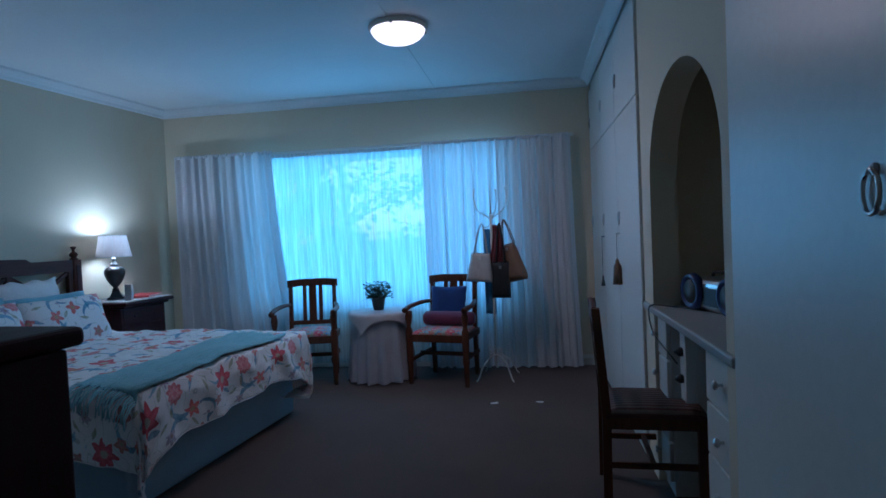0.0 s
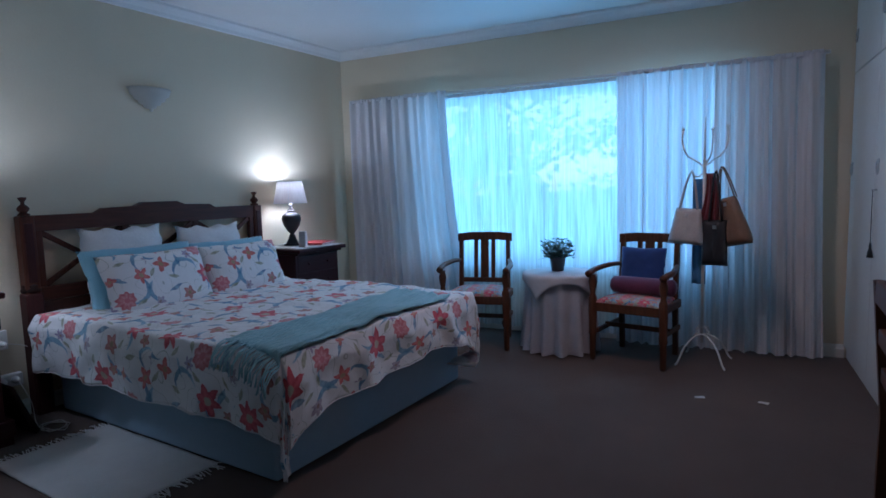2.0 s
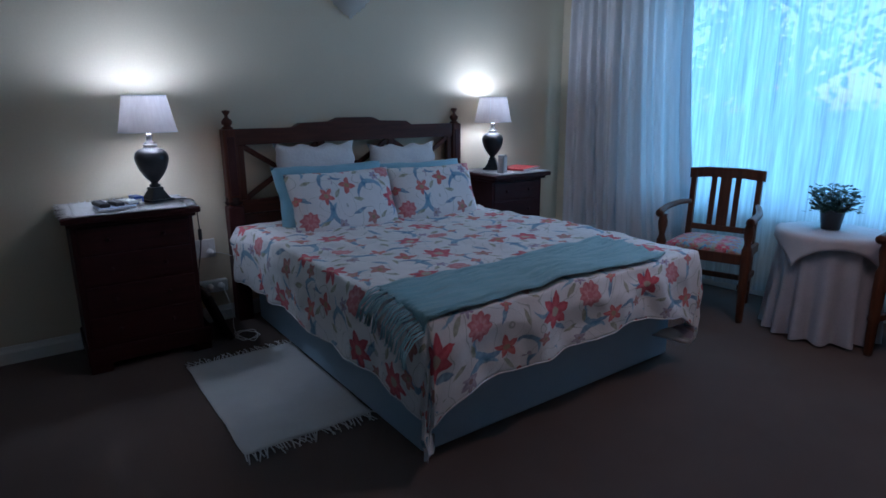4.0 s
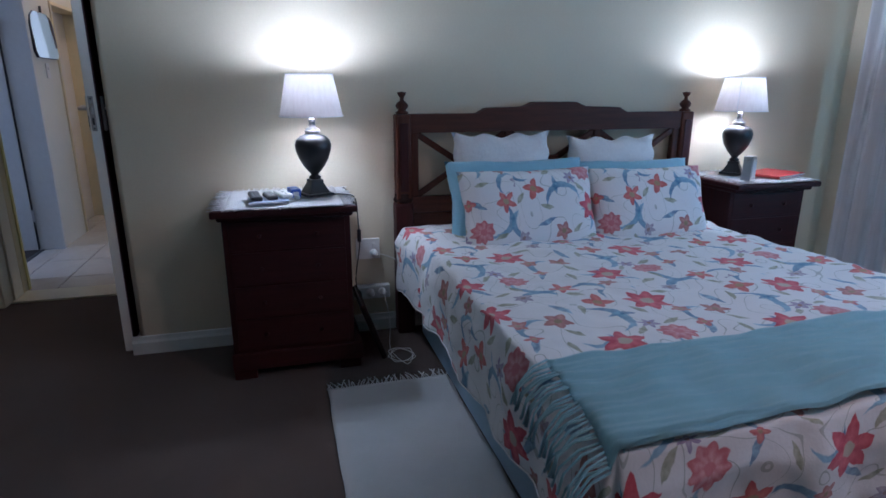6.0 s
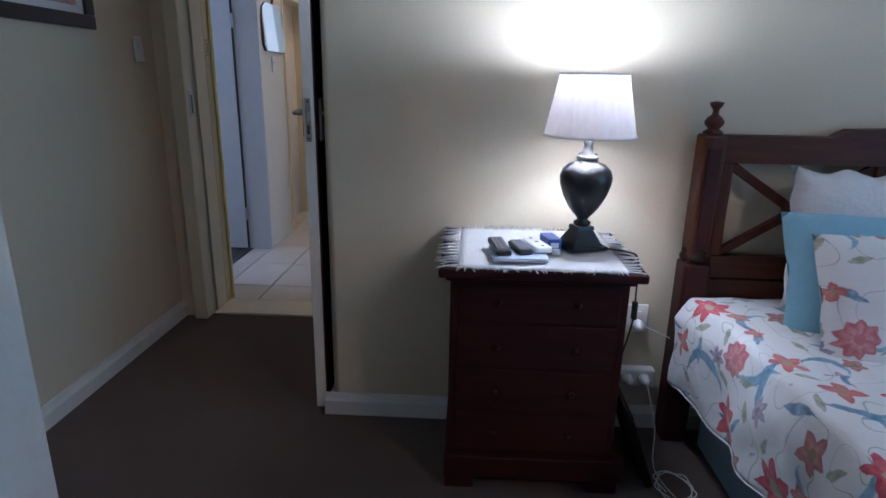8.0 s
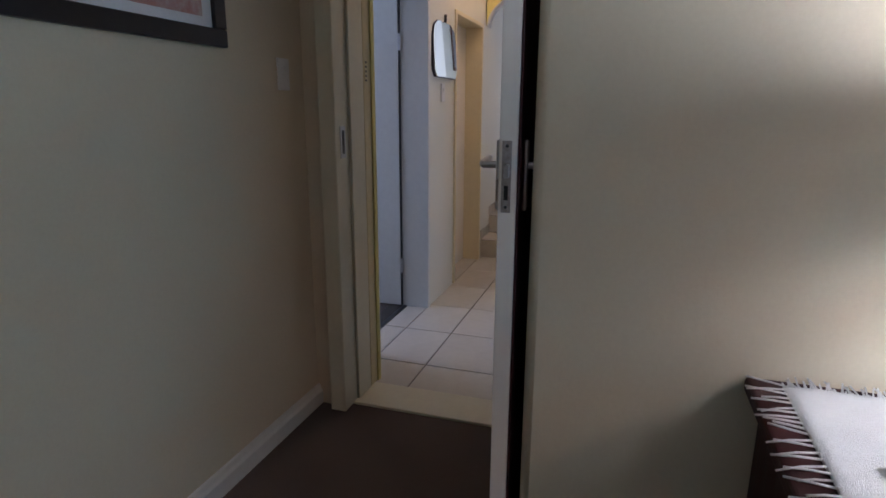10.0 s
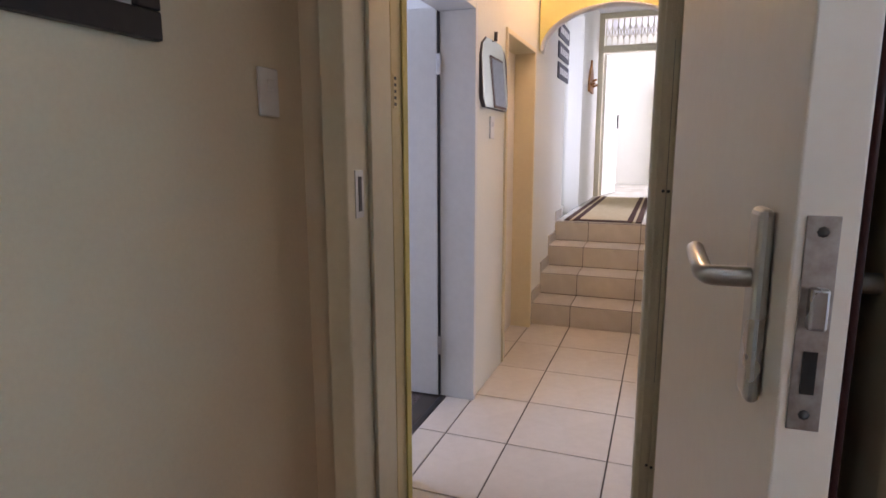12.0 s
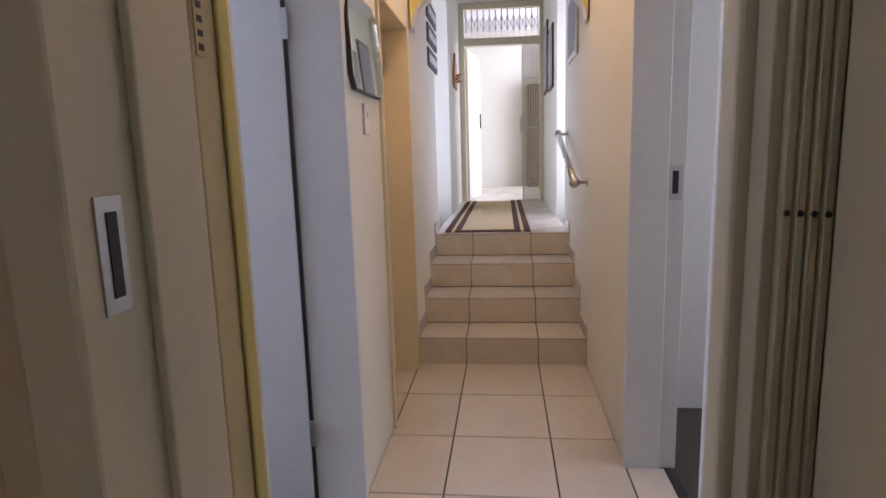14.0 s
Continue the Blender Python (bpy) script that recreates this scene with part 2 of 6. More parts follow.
CREAM_WALL = surface("cream_wall_paint", (0.650, 0.546, 0.394), (0.710, 0.606, 0.444), 0.7, 90, 1.2, 0.25, 0.002)
HALL_WALL = surface("pale_wall_paint", (0.72, 0.70, 0.595), (0.78, 0.76, 0.655), 0.6, 90, 1.2, 0.25, 0.002)
YELLOW_WALL = surface("yellow_wall_paint", (0.70, 0.585, 0.19), (0.76, 0.65, 0.25), 0.65, 90, 1.5, 0.25, 0.002)
CEILING_PAINT = surface("ceiling_paint", (0.70, 0.70, 0.69), (0.76, 0.76, 0.75), 0.8, 40, 0.8, 0.1, 0.001)
WHITE_GLOSS = surface("white_enamel", (0.66, 0.65, 0.60), (0.74, 0.73, 0.68), 0.35, 30, 1.5, 0.08, 0.002)
CREAM_GLOSS = surface("cream_enamel", (0.66, 0.60, 0.44), (0.74, 0.68, 0.52), 0.35, 30, 2.0, 0.12, 0.002)
# the warm light in the hall recess is put into this enamel's colour
JAMB_WARM_LIT = surface("warm_lit_cream_enamel", (0.74, 0.635, 0.41), (0.81, 0.70, 0.47), 0.4, 30, 2.0, 0.1, 0.002)
# cream enamel with the hall lamp's yellow light mixed into its colour
JAMB_LAMPLIT = surface("lamplit_cream_enamel", (0.62, 0.50, 0.26), (0.70, 0.58, 0.33), 0.4, 30, 2.0, 0.1, 0.002)
LEAF_PAINT = surface("door_leaf_paint", (0.80, 0.74, 0.66), (0.86, 0.80, 0.72), 0.4, 30, 1.6, 0.08, 0.002)
CARPET = surface("grey_brown_carpet", (0.086, 0.058, 0.048), (0.146, 0.102, 0.085), 0.95, 260, 1.6, 1.0, 0.006, sheen=0.10, spec=0.1)
TILE = surface("cream_floor_tile", (0.58, 0.52, 0.43), (0.66, 0.60, 0.51), 0.22, 18, 3.0, 0.05, 0.001, rand=0.04)
GROUT = surface("dark_grout", (0.045, 0.035, 0.028), (0.085, 0.068, 0.055), 0.9, 120, 6, 0.4)
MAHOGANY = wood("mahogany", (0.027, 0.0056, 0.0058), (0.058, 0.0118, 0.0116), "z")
MAHOGANY_X = wood("mahogany_across", (0.027, 0.0056, 0.0058), (0.060, 0.0120, 0.0116), "y")
BED_WOOD = wood("bed_wood", (0.046, 0.012, 0.007), (0.115, 0.034, 0.018), "z")
BED_WOOD_X = wood("bed_wood_across", (0.046, 0.012, 0.007), (0.11, 0.032, 0.018), "y")
CHAIR_WOOD = wood("chair_wood", (0.070, 0.021, 0.010), (0.165, 0.056, 0.026), "z")
KNOB_WOOD = surface("dark_knob_wood", (0.012, 0.005, 0.004), (0.02, 0.008, 0.006), 0.75, 60, 5, 0.1, spec=0.2)
FLORAL = floral("floral_cotton")
BLUE_LINEN = surface("pale_blue_linen", (0.19, 0.43, 0.54), (0.26, 0.51, 0.62), 0.85, 140, 4, 0.5, 0.003, sheen=0.2, spec=0.2)
BASE_CLOTH = surface("blue_bed_base_cloth", (0.29, 0.42, 0.52), (0.35, 0.48, 0.58), 0.9, 160, 3, 0.5, 0.003, spec=0.2)
THROW_WEAVE = surface("blue_throw_weave", (0.22, 0.45, 0.51), (0.30, 0.56, 0.61), 0.9, 160, 6, 0.8, 0.004, stretch=(1, 6, 1), sheen=0.3, spec=0.15)
WHITE_COTTON = surface("white_cotton", (0.68, 0.66, 0.66), (0.78, 0.76, 0.75), 0.9, 60, 5, 0.6, 0.006, sheen=0.2, spec=0.2)
WHITE_WOOL = surface("white_wool_weave", (0.74, 0.72, 0.69), (0.88, 0.86, 0.83), 0.95, 220, 5, 1.0, 0.006, stretch=(1, 3, 1), sheen=0.3, spec=0.1)
SHEER = cloth_through("sheer_voile", (0.76, 0.87, 0.90), 0.62, 0.34)
CURTAIN = cloth_through("lined_curtain", (0.76, 0.75, 0.76), 0.20, 0.0)
THIN_CURTAIN = cloth_through("unlined_curtain", (0.75, 0.76, 0.79), 0.30, 0.012)
CHROME = surface("satin_chrome", (0.50, 0.49, 0.48), (0.62, 0.61, 0.60), 0.3, 80, 6, 0.05, 0.001, metal=1.0)
DARK_METAL = surface("dark_metal", (0.05, 0.05, 0.05), (0.09, 0.09, 0.09), 0.4, 60, 6, 0.1, 0.001, metal=0.8)
BLACK_PLASTIC = surface("black_plastic", (0.012, 0.012, 0.013), (0.022, 0.022, 0.024), 0.4, 80, 6, 0.1, 0.001)
WHITE_PLASTIC = surface("white_plastic", (0.70, 0.69, 0.66), (0.76, 0.75, 0.72), 0.4, 60, 6, 0.03, 0.001)
BLACK_GLAZE = surface("black_lamp_glaze", (0.010, 0.012, 0.014), (0.020, 0.021, 0.023), 0.34, 20, 5, 0.05, 0.001, coat=0.2, spec=0.3)
WINDOW_GLASS, gnt, gp = nodes_of("window_glass")
gp.inputs["Transmission Weight"].default_value, gp.inputs["Roughness"].default_value, gp.inputs["IOR"].default_value = 1.0, 0.0, 1.05
MIRROR, mnt, mp_ = nodes_of("mirror_glass")
mp_.inputs["Metallic"].default_value, mp_.inputs["Roughness"].default_value = 1.0, 0.03
mp_.inputs["Base Color"].default_value = (0.82, 0.84, 0.80, 1)


# ---- building helpers ----
def bx(bm, x0, x1, y0, y1, z0, z1, bevel=0.0, seg=2, m=None):
    """A box between two corners, its edges rounded."""
    r = bmesh.ops.create_cube(bm, size=1)
    vs = r["verts"]
    for v in vs:
        v.co = Vector(((x0 + x1) / 2 + v.co.x * (x1 - x0), (y0 + y1) / 2 + v.co.y * (y1 - y0), (z0 + z1) / 2 + v.co.z * (z1 - z0)))
        if m:
            v.co = m @ v.co
    if bevel:
        es = list({e for v in vs for e in v.link_edges})
        bmesh.ops.bevel(bm, geom=es, offset=bevel, segments=seg, affect="EDGES", profile=0.5)
    return bm


def box(*a, **k):
    return bx(bmesh.new(), *a, **k)


def lathe(profile, steps=24, bm=None, m=None):
    """Turns (radius, height) pairs round z."""
    bm = bm or bmesh.new()
    rings = []
    for r, z in profile:
        ring = []
        for i in range(steps):
            a = 2 * math.pi * i / steps
            co = Vector((r * math.cos(a), r * math.sin(a), z))
            ring.append(bm.verts.new(m @ co if m else co))
        rings.append(ring)
    for a, b in zip(rings, rings[1:]):
        for i in range(steps):
            bm.faces.new((a[i], a[(i + 1) % steps], b[(i + 1) % steps], b[i]))
    bm.faces.new(list(reversed(rings[0])))
    bm.faces.new(rings[-1])
    for f in bm.faces:
        f.smooth = True
    return bm


def tube(points, radius, steps=8, bm=None, radii=None):
    """A round bar along points."""
    bm = bm or bmesh.new()
    pts = [Vector(p) for p in points]
    rings = []
    for i, p in enumerate(pts):
        d = (pts[min(i + 1, len(pts) - 1)] - pts[max(i - 1, 0)]).normalized()
        up = Vector((0, 0, 1)) if abs(d.z) < 0.9 else Vector((1, 0, 0))
        a = d.cross(up).normalized()
        b = d.cross(a)
        r = radii[i] if radii else radius
        rings.append([bm.verts.new(p + (a * math.cos(t) + b * math.sin(t)) * r) for t in (2 * math.pi * k / steps for k in range(steps))])
    for a, b in zip(rings, rings[1:]):
        for i in range(steps):
            bm.faces.new((a[i], a[(i + 1) % steps], b[(i + 1) % steps], b[i]))
    bm.faces.new(list(reversed(rings[0])))
    bm.faces.new(rings[-1])
    for f in bm.faces:
        f.smooth = True
    return bm


def curve_points(keys, n=16):
    """A smooth line through the keys."""
    k = [Vector(p) for p in keys]
    out = []
    for i in range(len(k) - 1):
        p0, p1, p2, p3 = k[max(i - 1, 0)], k[i], k[i + 1], k[min(i + 2, len(k) - 1)]
        for j in range(n):
            t = j / n
            out.append(0.5 * (2 * p1 + (p2 - p0) * t + (2 * p0 - 5 * p1 + 4 * p2 - p3) * t * t + (3 * p1 - p0 - 3 * p2 + p3) * t ** 3))
    return out + [k[-1]]


def sheet(fn, nu, nv, thick=0.0, uvs=None):
    """A grid surface from fn(u, v) in 0..1, with thickness."""
    bm = bmesh.new()
    lay = bm.loops.layers.uv.new("UVMap")
    g = [[bm.verts.new(fn(i / nu, j / nv)) for j in range(nv + 1)] for i in range(nu + 1)]
    uvc = {}
    for i in range(nu + 1):
        for j in range(nv + 1):
            uvc[g[i][j]] = uvs(i / nu, j / nv) if uvs else (i / nu, j / nv)
    for i in range(nu):
        for j in range(nv):
            f = bm.faces.new((g[i][j], g[i + 1][j], g[i + 1][j + 1], g[i][j + 1]))
            f.smooth = True
            for l in f.loops:
                l[lay].uv = uvc[l.vert]
    if thick:
        bmesh.ops.recalc_face_normals(bm, faces=bm.faces)
        bmesh.ops.solidify(bm, geom=bm.faces[:], thickness=thick)
        for f in bm.faces:
            f.smooth = True
    return bm


def extrude_outline(pts, x0, x1, bm=None, m=None):
    """A flat outline of (y, z) pairs given thickness along x."""
    bm = bm or bmesh.new()
    a = [bm.verts.new(m @ Vector((x0, y, z)) if m else (x0, y, z)) for y, z in pts]
    b = [bm.verts.new(m @ Vector((x1, y, z)) if m else (x1, y, z)) for y, z in pts]
    bm.faces.new(a)
    bm.faces.new(list(reversed(b)))
    for i in range(len(pts)):
        j = (i + 1) % len(pts)
        bm.faces.new((a[j], a[i], b[i], b[j]))
    bmesh.ops.recalc_face_normals(bm, faces=bm.faces)
    return bm


def mesh_of(name, bm, material):
    bmesh.ops.recalc_face_normals(bm, faces=bm.faces)
    me = bpy.data.meshes.new(name)
    bm.to_mesh(me)
    bm.free()
    me.materials.append(material)
    return me


def part(name, bm, material, parent, label="", m=None):
    ob = new(name, mesh_of(name, bm, material))
    ob.parent = parent
    if m:
        ob.matrix_basis = m
    if label:
        ob["label"] = label
    return ob


def thing(name, m, label, category, group=""):
    ob = new(name)
    ob.empty_display_size = 0.1
    ob.matrix_basis = m
    return tagged(ob, label, category, group)


def solo(name, bm, material, m, label, category, group=""):
    ob = new(name, mesh_of(name, bm, material))
    ob.matrix_basis = m
    return tagged(ob, label, category, group)


def structure(name, bm, material, label, category, m=None):
    ob = new(name, mesh_of(name, bm, material))
    if m:
        ob.matrix_basis = m
    return tagged(ob, label, category, kind="structure")

# ---- bedroom shell ----
CEIL = 2.65
DOOR_X, DOOR_Y0, DOOR_Y1, DOOR_H = -5.03, -0.215, 0.585, 2.03
ID = Matrix.Identity(4)
HALL_Y0, HALL_Y1 = -0.327, 0.706

structure("floor", box(-5.03, 1.6, -0.6, 6.2, -0.1, 0.0), CARPET, "worn grey-brown fitted carpet in the bedroom", "floor")
structure("ceiling", box(-5.3, 1.6, -0.6, 6.2, CEIL, CEIL + 0.1), CEILING_PAINT, "white painted board ceiling of the bedroom", "ceiling")
ww = box(-4.14, -4.0, 0.732, 5.30, 0, CEIL)
bmesh.ops.bevel(ww, geom=[e for e in ww.edges if all(v.co.x > -4.01 and v.co.y < 0.74 for v in e.verts)], offset=0.026, segments=6, affect="EDGES", profile=0.5)
for f_ in ww.faces:
    f_.smooth = len(f_.verts) == 4 and f_.calc_area() < 0.03 * CEIL
structure("wall_west", ww, CREAM_WALL, "cream painted plaster wall behind the bed", "wall")
structure("wall_alcove", box(-5.03, -4.14, 0.98, 1.10, 0, CEIL), CREAM_WALL, "cream painted wall behind the open door", "wall")
structure("wall_south", box(-5.03, 1.4, -0.52, -0.38, 0, CEIL), CREAM_WALL, "cream painted wall beside the doorway", "wall")


def wall_with_opening(a0, a1, o0, o1, z0, z1, t0, t1, along="x"):
    """A wall along x or y from a0 to a1 with one opening o0..o1, z0..z1; t0..t1 is its thickness."""
    bm = bmesh.new()
    for p0, p1, q0, q1 in ((a0, o0, 0, CEIL), (o1, a1, 0, CEIL), (o0, o1, z1, CEIL), (o0, o1, 0, z0)):
        if p1 - p0 > 1e-4 and q1 - q0 > 1e-4:
            if along == "x":
                bx(bm, p0, p1, t0, t1, q0, q1)
            else:
                bx(bm, t0, t1, p0, p1, q0, q1)
    return bm


WIN_X0, WIN_X1, WIN_Z0, WIN_Z1 = -3.40, -0.72, 0.565, 2.10
structure("wall_north", wall_with_opening(-4.45, 0.9, WIN_X0, WIN_X1, WIN_Z0, WIN_Z1, 0.0, 0.22), CREAM_WALL, "cream painted wall round the bedroom window", "wall", ROOM)
structure("wall_east_back", box(0.62, 0.74, -6.3, 0.0, 0, CEIL), CREAM_WALL, "cream painted wall behind the built-in cupboards", "wall", ROOM)
structure("wall_door", wall_with_opening(-0.52, 1.10, DOOR_Y0 - 0.05, DOOR_Y1 + 0.05, 0, DOOR_H + 0.05, -5.21, -4.955, "y"), CREAM_WALL, "cream painted wall round the bedroom doorway", "wall")


def cornice(length, name, m):
    prof = [(0.0, 0.0), (-0.075, 0.0), (-0.070, -0.018), (-0.045, -0.030), (-0.022, -0.052), (-0.012, -0.075), (0.0, -0.080)]
    bm = extrude_outline(prof, 0, length)
    structure(name, bm, CEILING_PAINT, "white painted coved cornice", "cornice", m)


# outline in (y, z) with the wall at y = 0 and the room towards -y
cornice(4.35, "trim_cornice_north", ROOM @ pose(-4.35, -0.001, CEIL - 0.002))
cornice(4.35, "trim_cornice_west", pose(-3.999, 0.70, CEIL - 0.002, 0, 0, 90))
cornice(5.0, "trim_cornice_east", ROOM @ pose(-0.001, 0, CEIL - 0.002, 0, 0, -90))
cornice(5.4, "trim_cornice_south", pose(0.7, -0.379, CEIL - 0.002, 0, 0, 180))


def skirting(length, name, m):
    prof = [(0.0, 0.0), (-0.022, 0.0), (-0.022, 0.062), (-0.014, 0.074), (-0.010, 0.092), (0.0, 0.094)]
    structure(name, extrude_outline(prof, 0, length), WHITE_GLOSS, "white gloss painted timber skirting board", "baseboard", m)


skirting(4.32, "baseboard_west", pose(-3.999, 0.70, 0.001, 0, 0, 90))
skirting(1.925, "baseboard_south", pose(-3.10, -0.379, 0.001, 0, 0, 180))
skirting(4.3, "baseboard_north", ROOM @ pose(-4.3, -0.001, 0.001))
skirting(0.13, "baseboard_corner", pose(-4.135, 0.7315, 0.001))
# ceiling board joints
jb = bmesh.new()
for lx in (-1.43, -0.55):
    bx(jb, lx - 0.02, lx + 0.02, -5.5, 0, CEIL - 0.006, CEIL - 0.001)
structure("trim_ceiling_joints", jb, CEILING_PAINT, "white cover strips between the ceiling boards", "ceiling", ROOM)

# window frame with panes
win = tagged(new("window_1"), "wide steel-framed bedroom window behind sheer curtains", "window", kind="structure")
win.matrix_basis = ROOM
fr = bmesh.new()
bx(fr, WIN_X0, WIN_X1, 0.10, 0.14, WIN_Z0, WIN_Z0 + 0.05, 0.004)
bx(fr, WIN_X0, WIN_X1, 0.10, 0.14, WIN_Z1 - 0.05, WIN_Z1, 0.004)
for lx in (WIN_X0, -2.72, -1.42, WIN_X1 - 0.05):
    bx(fr, lx, lx + 0.05, 0.10, 0.14, WIN_Z0 + 0.05, WIN_Z1 - 0.05, 0.004)
part("window_frame", fr, WHITE_GLOSS, win)
part("window_sill", box(WIN_X0, WIN_X1, -0.02, 0.10, WIN_Z0 - 0.03, WIN_Z0 + 0.001, 0.006), WHITE_GLOSS, win)
for a, b in ((WIN_X0 + 0.05, -2.72), (-2.67, -1.42), (-1.37, WIN_X1 - 0.05)):
    pane = part("pane", box(a, b, 0.118, 0.122, WIN_Z0 + 0.05, WIN_Z1 - 0.05), WINDOW_GLASS, win)
    pane.visible_shadow = False

# ---- bedroom doorway ----
fj = bmesh.new()
FX0, FX1 = -5.25, -4.905
bx(fj, FX0, FX1, DOOR_Y0 - 0.075, DOOR_Y0, 0, DOOR_H + 0.07, 0.006)
bx(fj, -5.155, -5.022, DOOR_Y0, DOOR_Y0 + 0.014, 0, DOOR_H, 0.004)
bx(fj, -5.290, -5.222, 0.534, 0.660, 0, DOOR_H + 0.06, 0.012, 3)
bx(fj, -5.2215, -4.975, 0.632, 0.675, 0, DOOR_H + 0.07, 0.006)
bx(fj, -5.112, -4.912, 0.6115, 0.672, 0, DOOR_H + 0.06, 0.004)
bx(fj, FX0, FX1, DOOR_Y0, DOOR_Y1, DOOR_H, DOOR_H + 0.07, 0.006)
door1 = structure("door_1", fj, CREAM_GLOSS, "cream gloss painted timber frame of the bedroom doorway", "door frame")
# stripe and bead carry the warm lamplight on the hall-side edge as yellow colour
part("edge_stripe", box(-5.262, -5.157, DOOR_Y0 - 0.08, DOOR_Y0 + 0.013, 0.0, DOOR_H - 0.002, 0.004), JAMB_LAMPLIT, door1, "inner edge of the frame, coloured as lit by the hall lamp")
part("edge_bead", box(-5.264, -5.226, DOOR_Y0 + 0.0132, DOOR_Y0 + 0.020, 0.0, DOOR_H - 0.002, 0.004), YELLOW_WALL, door1, "edge bead coloured yellow for the lamplight on it")
gs = part("gate_strike", box(-5.192, -5.166, DOOR_Y0 + 0.0132, DOOR_Y0 + 0.0155, 1.455, 1.555, 0.001), JAMB_LAMPLIT, door1, "painted keep of the gate lock")
for k in range(5):
    part("slot", box(-5.186, -5.172, DOOR_Y0 + 0.0156, DOOR_Y0 + 0.0162, 1.463 + 0.019 * k, 1.472 + 0.019 * k), BLACK_PLASTIC, gs)
part("threshold", box(-5.205, -4.985, DOOR_Y0, 0.632, -0.02, 0.012, 0.005), CREAM_GLOSS, door1, "worn cream painted threshold board")
part("threshold_joint", box(-5.222, -5.206, DOOR_Y0, 0.632, -0.02, 0.004), GROUT, door1, "dark joint along the threshold")
sp = bmesh.new()
bx(sp, -4.989, -4.944, DOOR_Y0, DOOR_Y0 + 0.003, 1.145, 1.277, 0.001)
strike = part("strike_plate", sp, CHROME, door1, "worn steel strike plate")
part("latch_slot", box(-4.976, -4.959, DOOR_Y0 + 0.002, DOOR_Y0 + 0.0045, 1.163, 1.259), BLACK_PLASTIC, strike)

leaf = thing("door", pose(-4.938, 0.592, 0, 0, 0, 4.1), "cream painted bedroom door standing open with steel lever handle", "door")
LEAF = 0.932
part("leaf", box(0.0, LEAF, 0.0, 0.040, 0.015, DOOR_H - 0.005, 0.002), LEAF_PAINT, leaf)
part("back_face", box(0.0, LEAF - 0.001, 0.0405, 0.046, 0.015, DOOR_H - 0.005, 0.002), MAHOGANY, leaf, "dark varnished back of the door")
WORN_STEEL = surface("worn_lock_steel", (0.24, 0.17, 0.14), (0.50, 0.47, 0.45), 0.42, 90, 9, 0.3, 0.001, metal=0.75)
lp = part("lock_plate", box(LEAF - 0.001, LEAF + 0.002, 0.007, 0.028, 1.128, 1.285, 0.0005), WORN_STEEL, leaf, "rust-spotted steel lock plate in the door's edge")
for z in (1.140, 1.274):
    part("screw", lathe([(0.0, 0.0016), (0.003, 0.0012), (0.004, 0.0)], 8, m=pose(LEAF + 0.002, 0.0175, z, 0, 90, 0)), DARK_METAL, lp)
part("latch", box(LEAF, LEAF + 0.010, 0.012, 0.024, 1.205, 1.235, 0.002), CHROME, lp)
part("bolt_hole", box(LEAF + 0.0015, LEAF + 0.0030, 0.013, 0.022, 1.156, 1.188), BLACK_PLASTIC, lp)
for side in (-1, 1):
    y0 = -0.001 if side < 0 else 0.047
    hp = part("handle_plate", box(LEAF - 0.078, LEAF - 0.042, min(y0, y0 + side * 0.012), max(y0, y0 + side * 0.012), 1.125, 1.285, 0.006, 3), CHROME, leaf, "satin steel back plate")
    part("lever", tube(curve_points([(LEAF - 0.058, y0 + side * 0.010, 1.228), (LEAF - 0.058, y0 + side * 0.036, 1.228), (LEAF - 0.066, y0 + side * 0.045, 1.228), (LEAF - 0.090, y0 + side * 0.046, 1.231), (LEAF - 0.150, y0 + side * 0.043, 1.234)], 6), 0.0085, 10), CHROME, hp)
for z in (0.20, 1.80):
    part("hinge", tube([(-0.008, -0.006, z), (-0.008, -0.006, z + 0.1)], 0.007, 8), CHROME, leaf)

# folded trellis gate beside the frame
GATE_PAINT = surface("tan_gate_paint", (0.57, 0.50, 0.36), (0.65, 0.58, 0.43), 0.45, 40, 3.0, 0.1, 0.002)
gate = thing("security_gate", ID, "cream folded trellis security gate stacked at the jamb", "gate")
for i in range(4):
    gx, gy = -5.156 + 0.0080 * i, 0.5685 + 0.0125 * i
    part("gate_upright", box(gx - 0.012, gx + 0.010, gy, gy + 0.0112, 0.02, 2.02, 0.002), GATE_PAINT, gate)
    for z in (0.46, 1.225, 1.80):
        part("rivet", lathe([(0.0, 0), (0.0045, 0.0), (0.004, 0.002), (0.0, 0.003)], 8, m=pose(gx + 0.010, gy + 0.0044, z, 0, 90, 0)), DARK_METAL, gate)
part("lattice_strap", box(-5.1655, -5.1615, 0.5800, 0.5812, 0.70, 1.60), DARK_METAL, gate)
part("lock_stile", box(-5.2215, -5.166, 0.554, 0.600, 0.02, 2.02, 0.004), GATE_PAINT, gate)

# ---- hall shell ----
HCEIL = 3.10
structure("floor_hall", box(-7.86, -5.17, -0.60, 0.90, -0.1, 0.0), GROUT, "dark grout between the hall's floor tiles", "floor")
D1A, D1B, D2A, D2B = -6.37, -5.50, -7.76, -6.95
SOUTH_WALL, NORTH_WALL = "pale cream plastered hall wall between doorways", "pale cream plastered hall wall with handrail"
for a, b in ((-5.50, -5.17), (D2B, D1A), (-9.10, D2A)):
    structure("wall_hall_south", box(a, b, -0.49, HALL_Y0, 0, HCEIL), HALL_WALL, SOUTH_WALL, "wall")
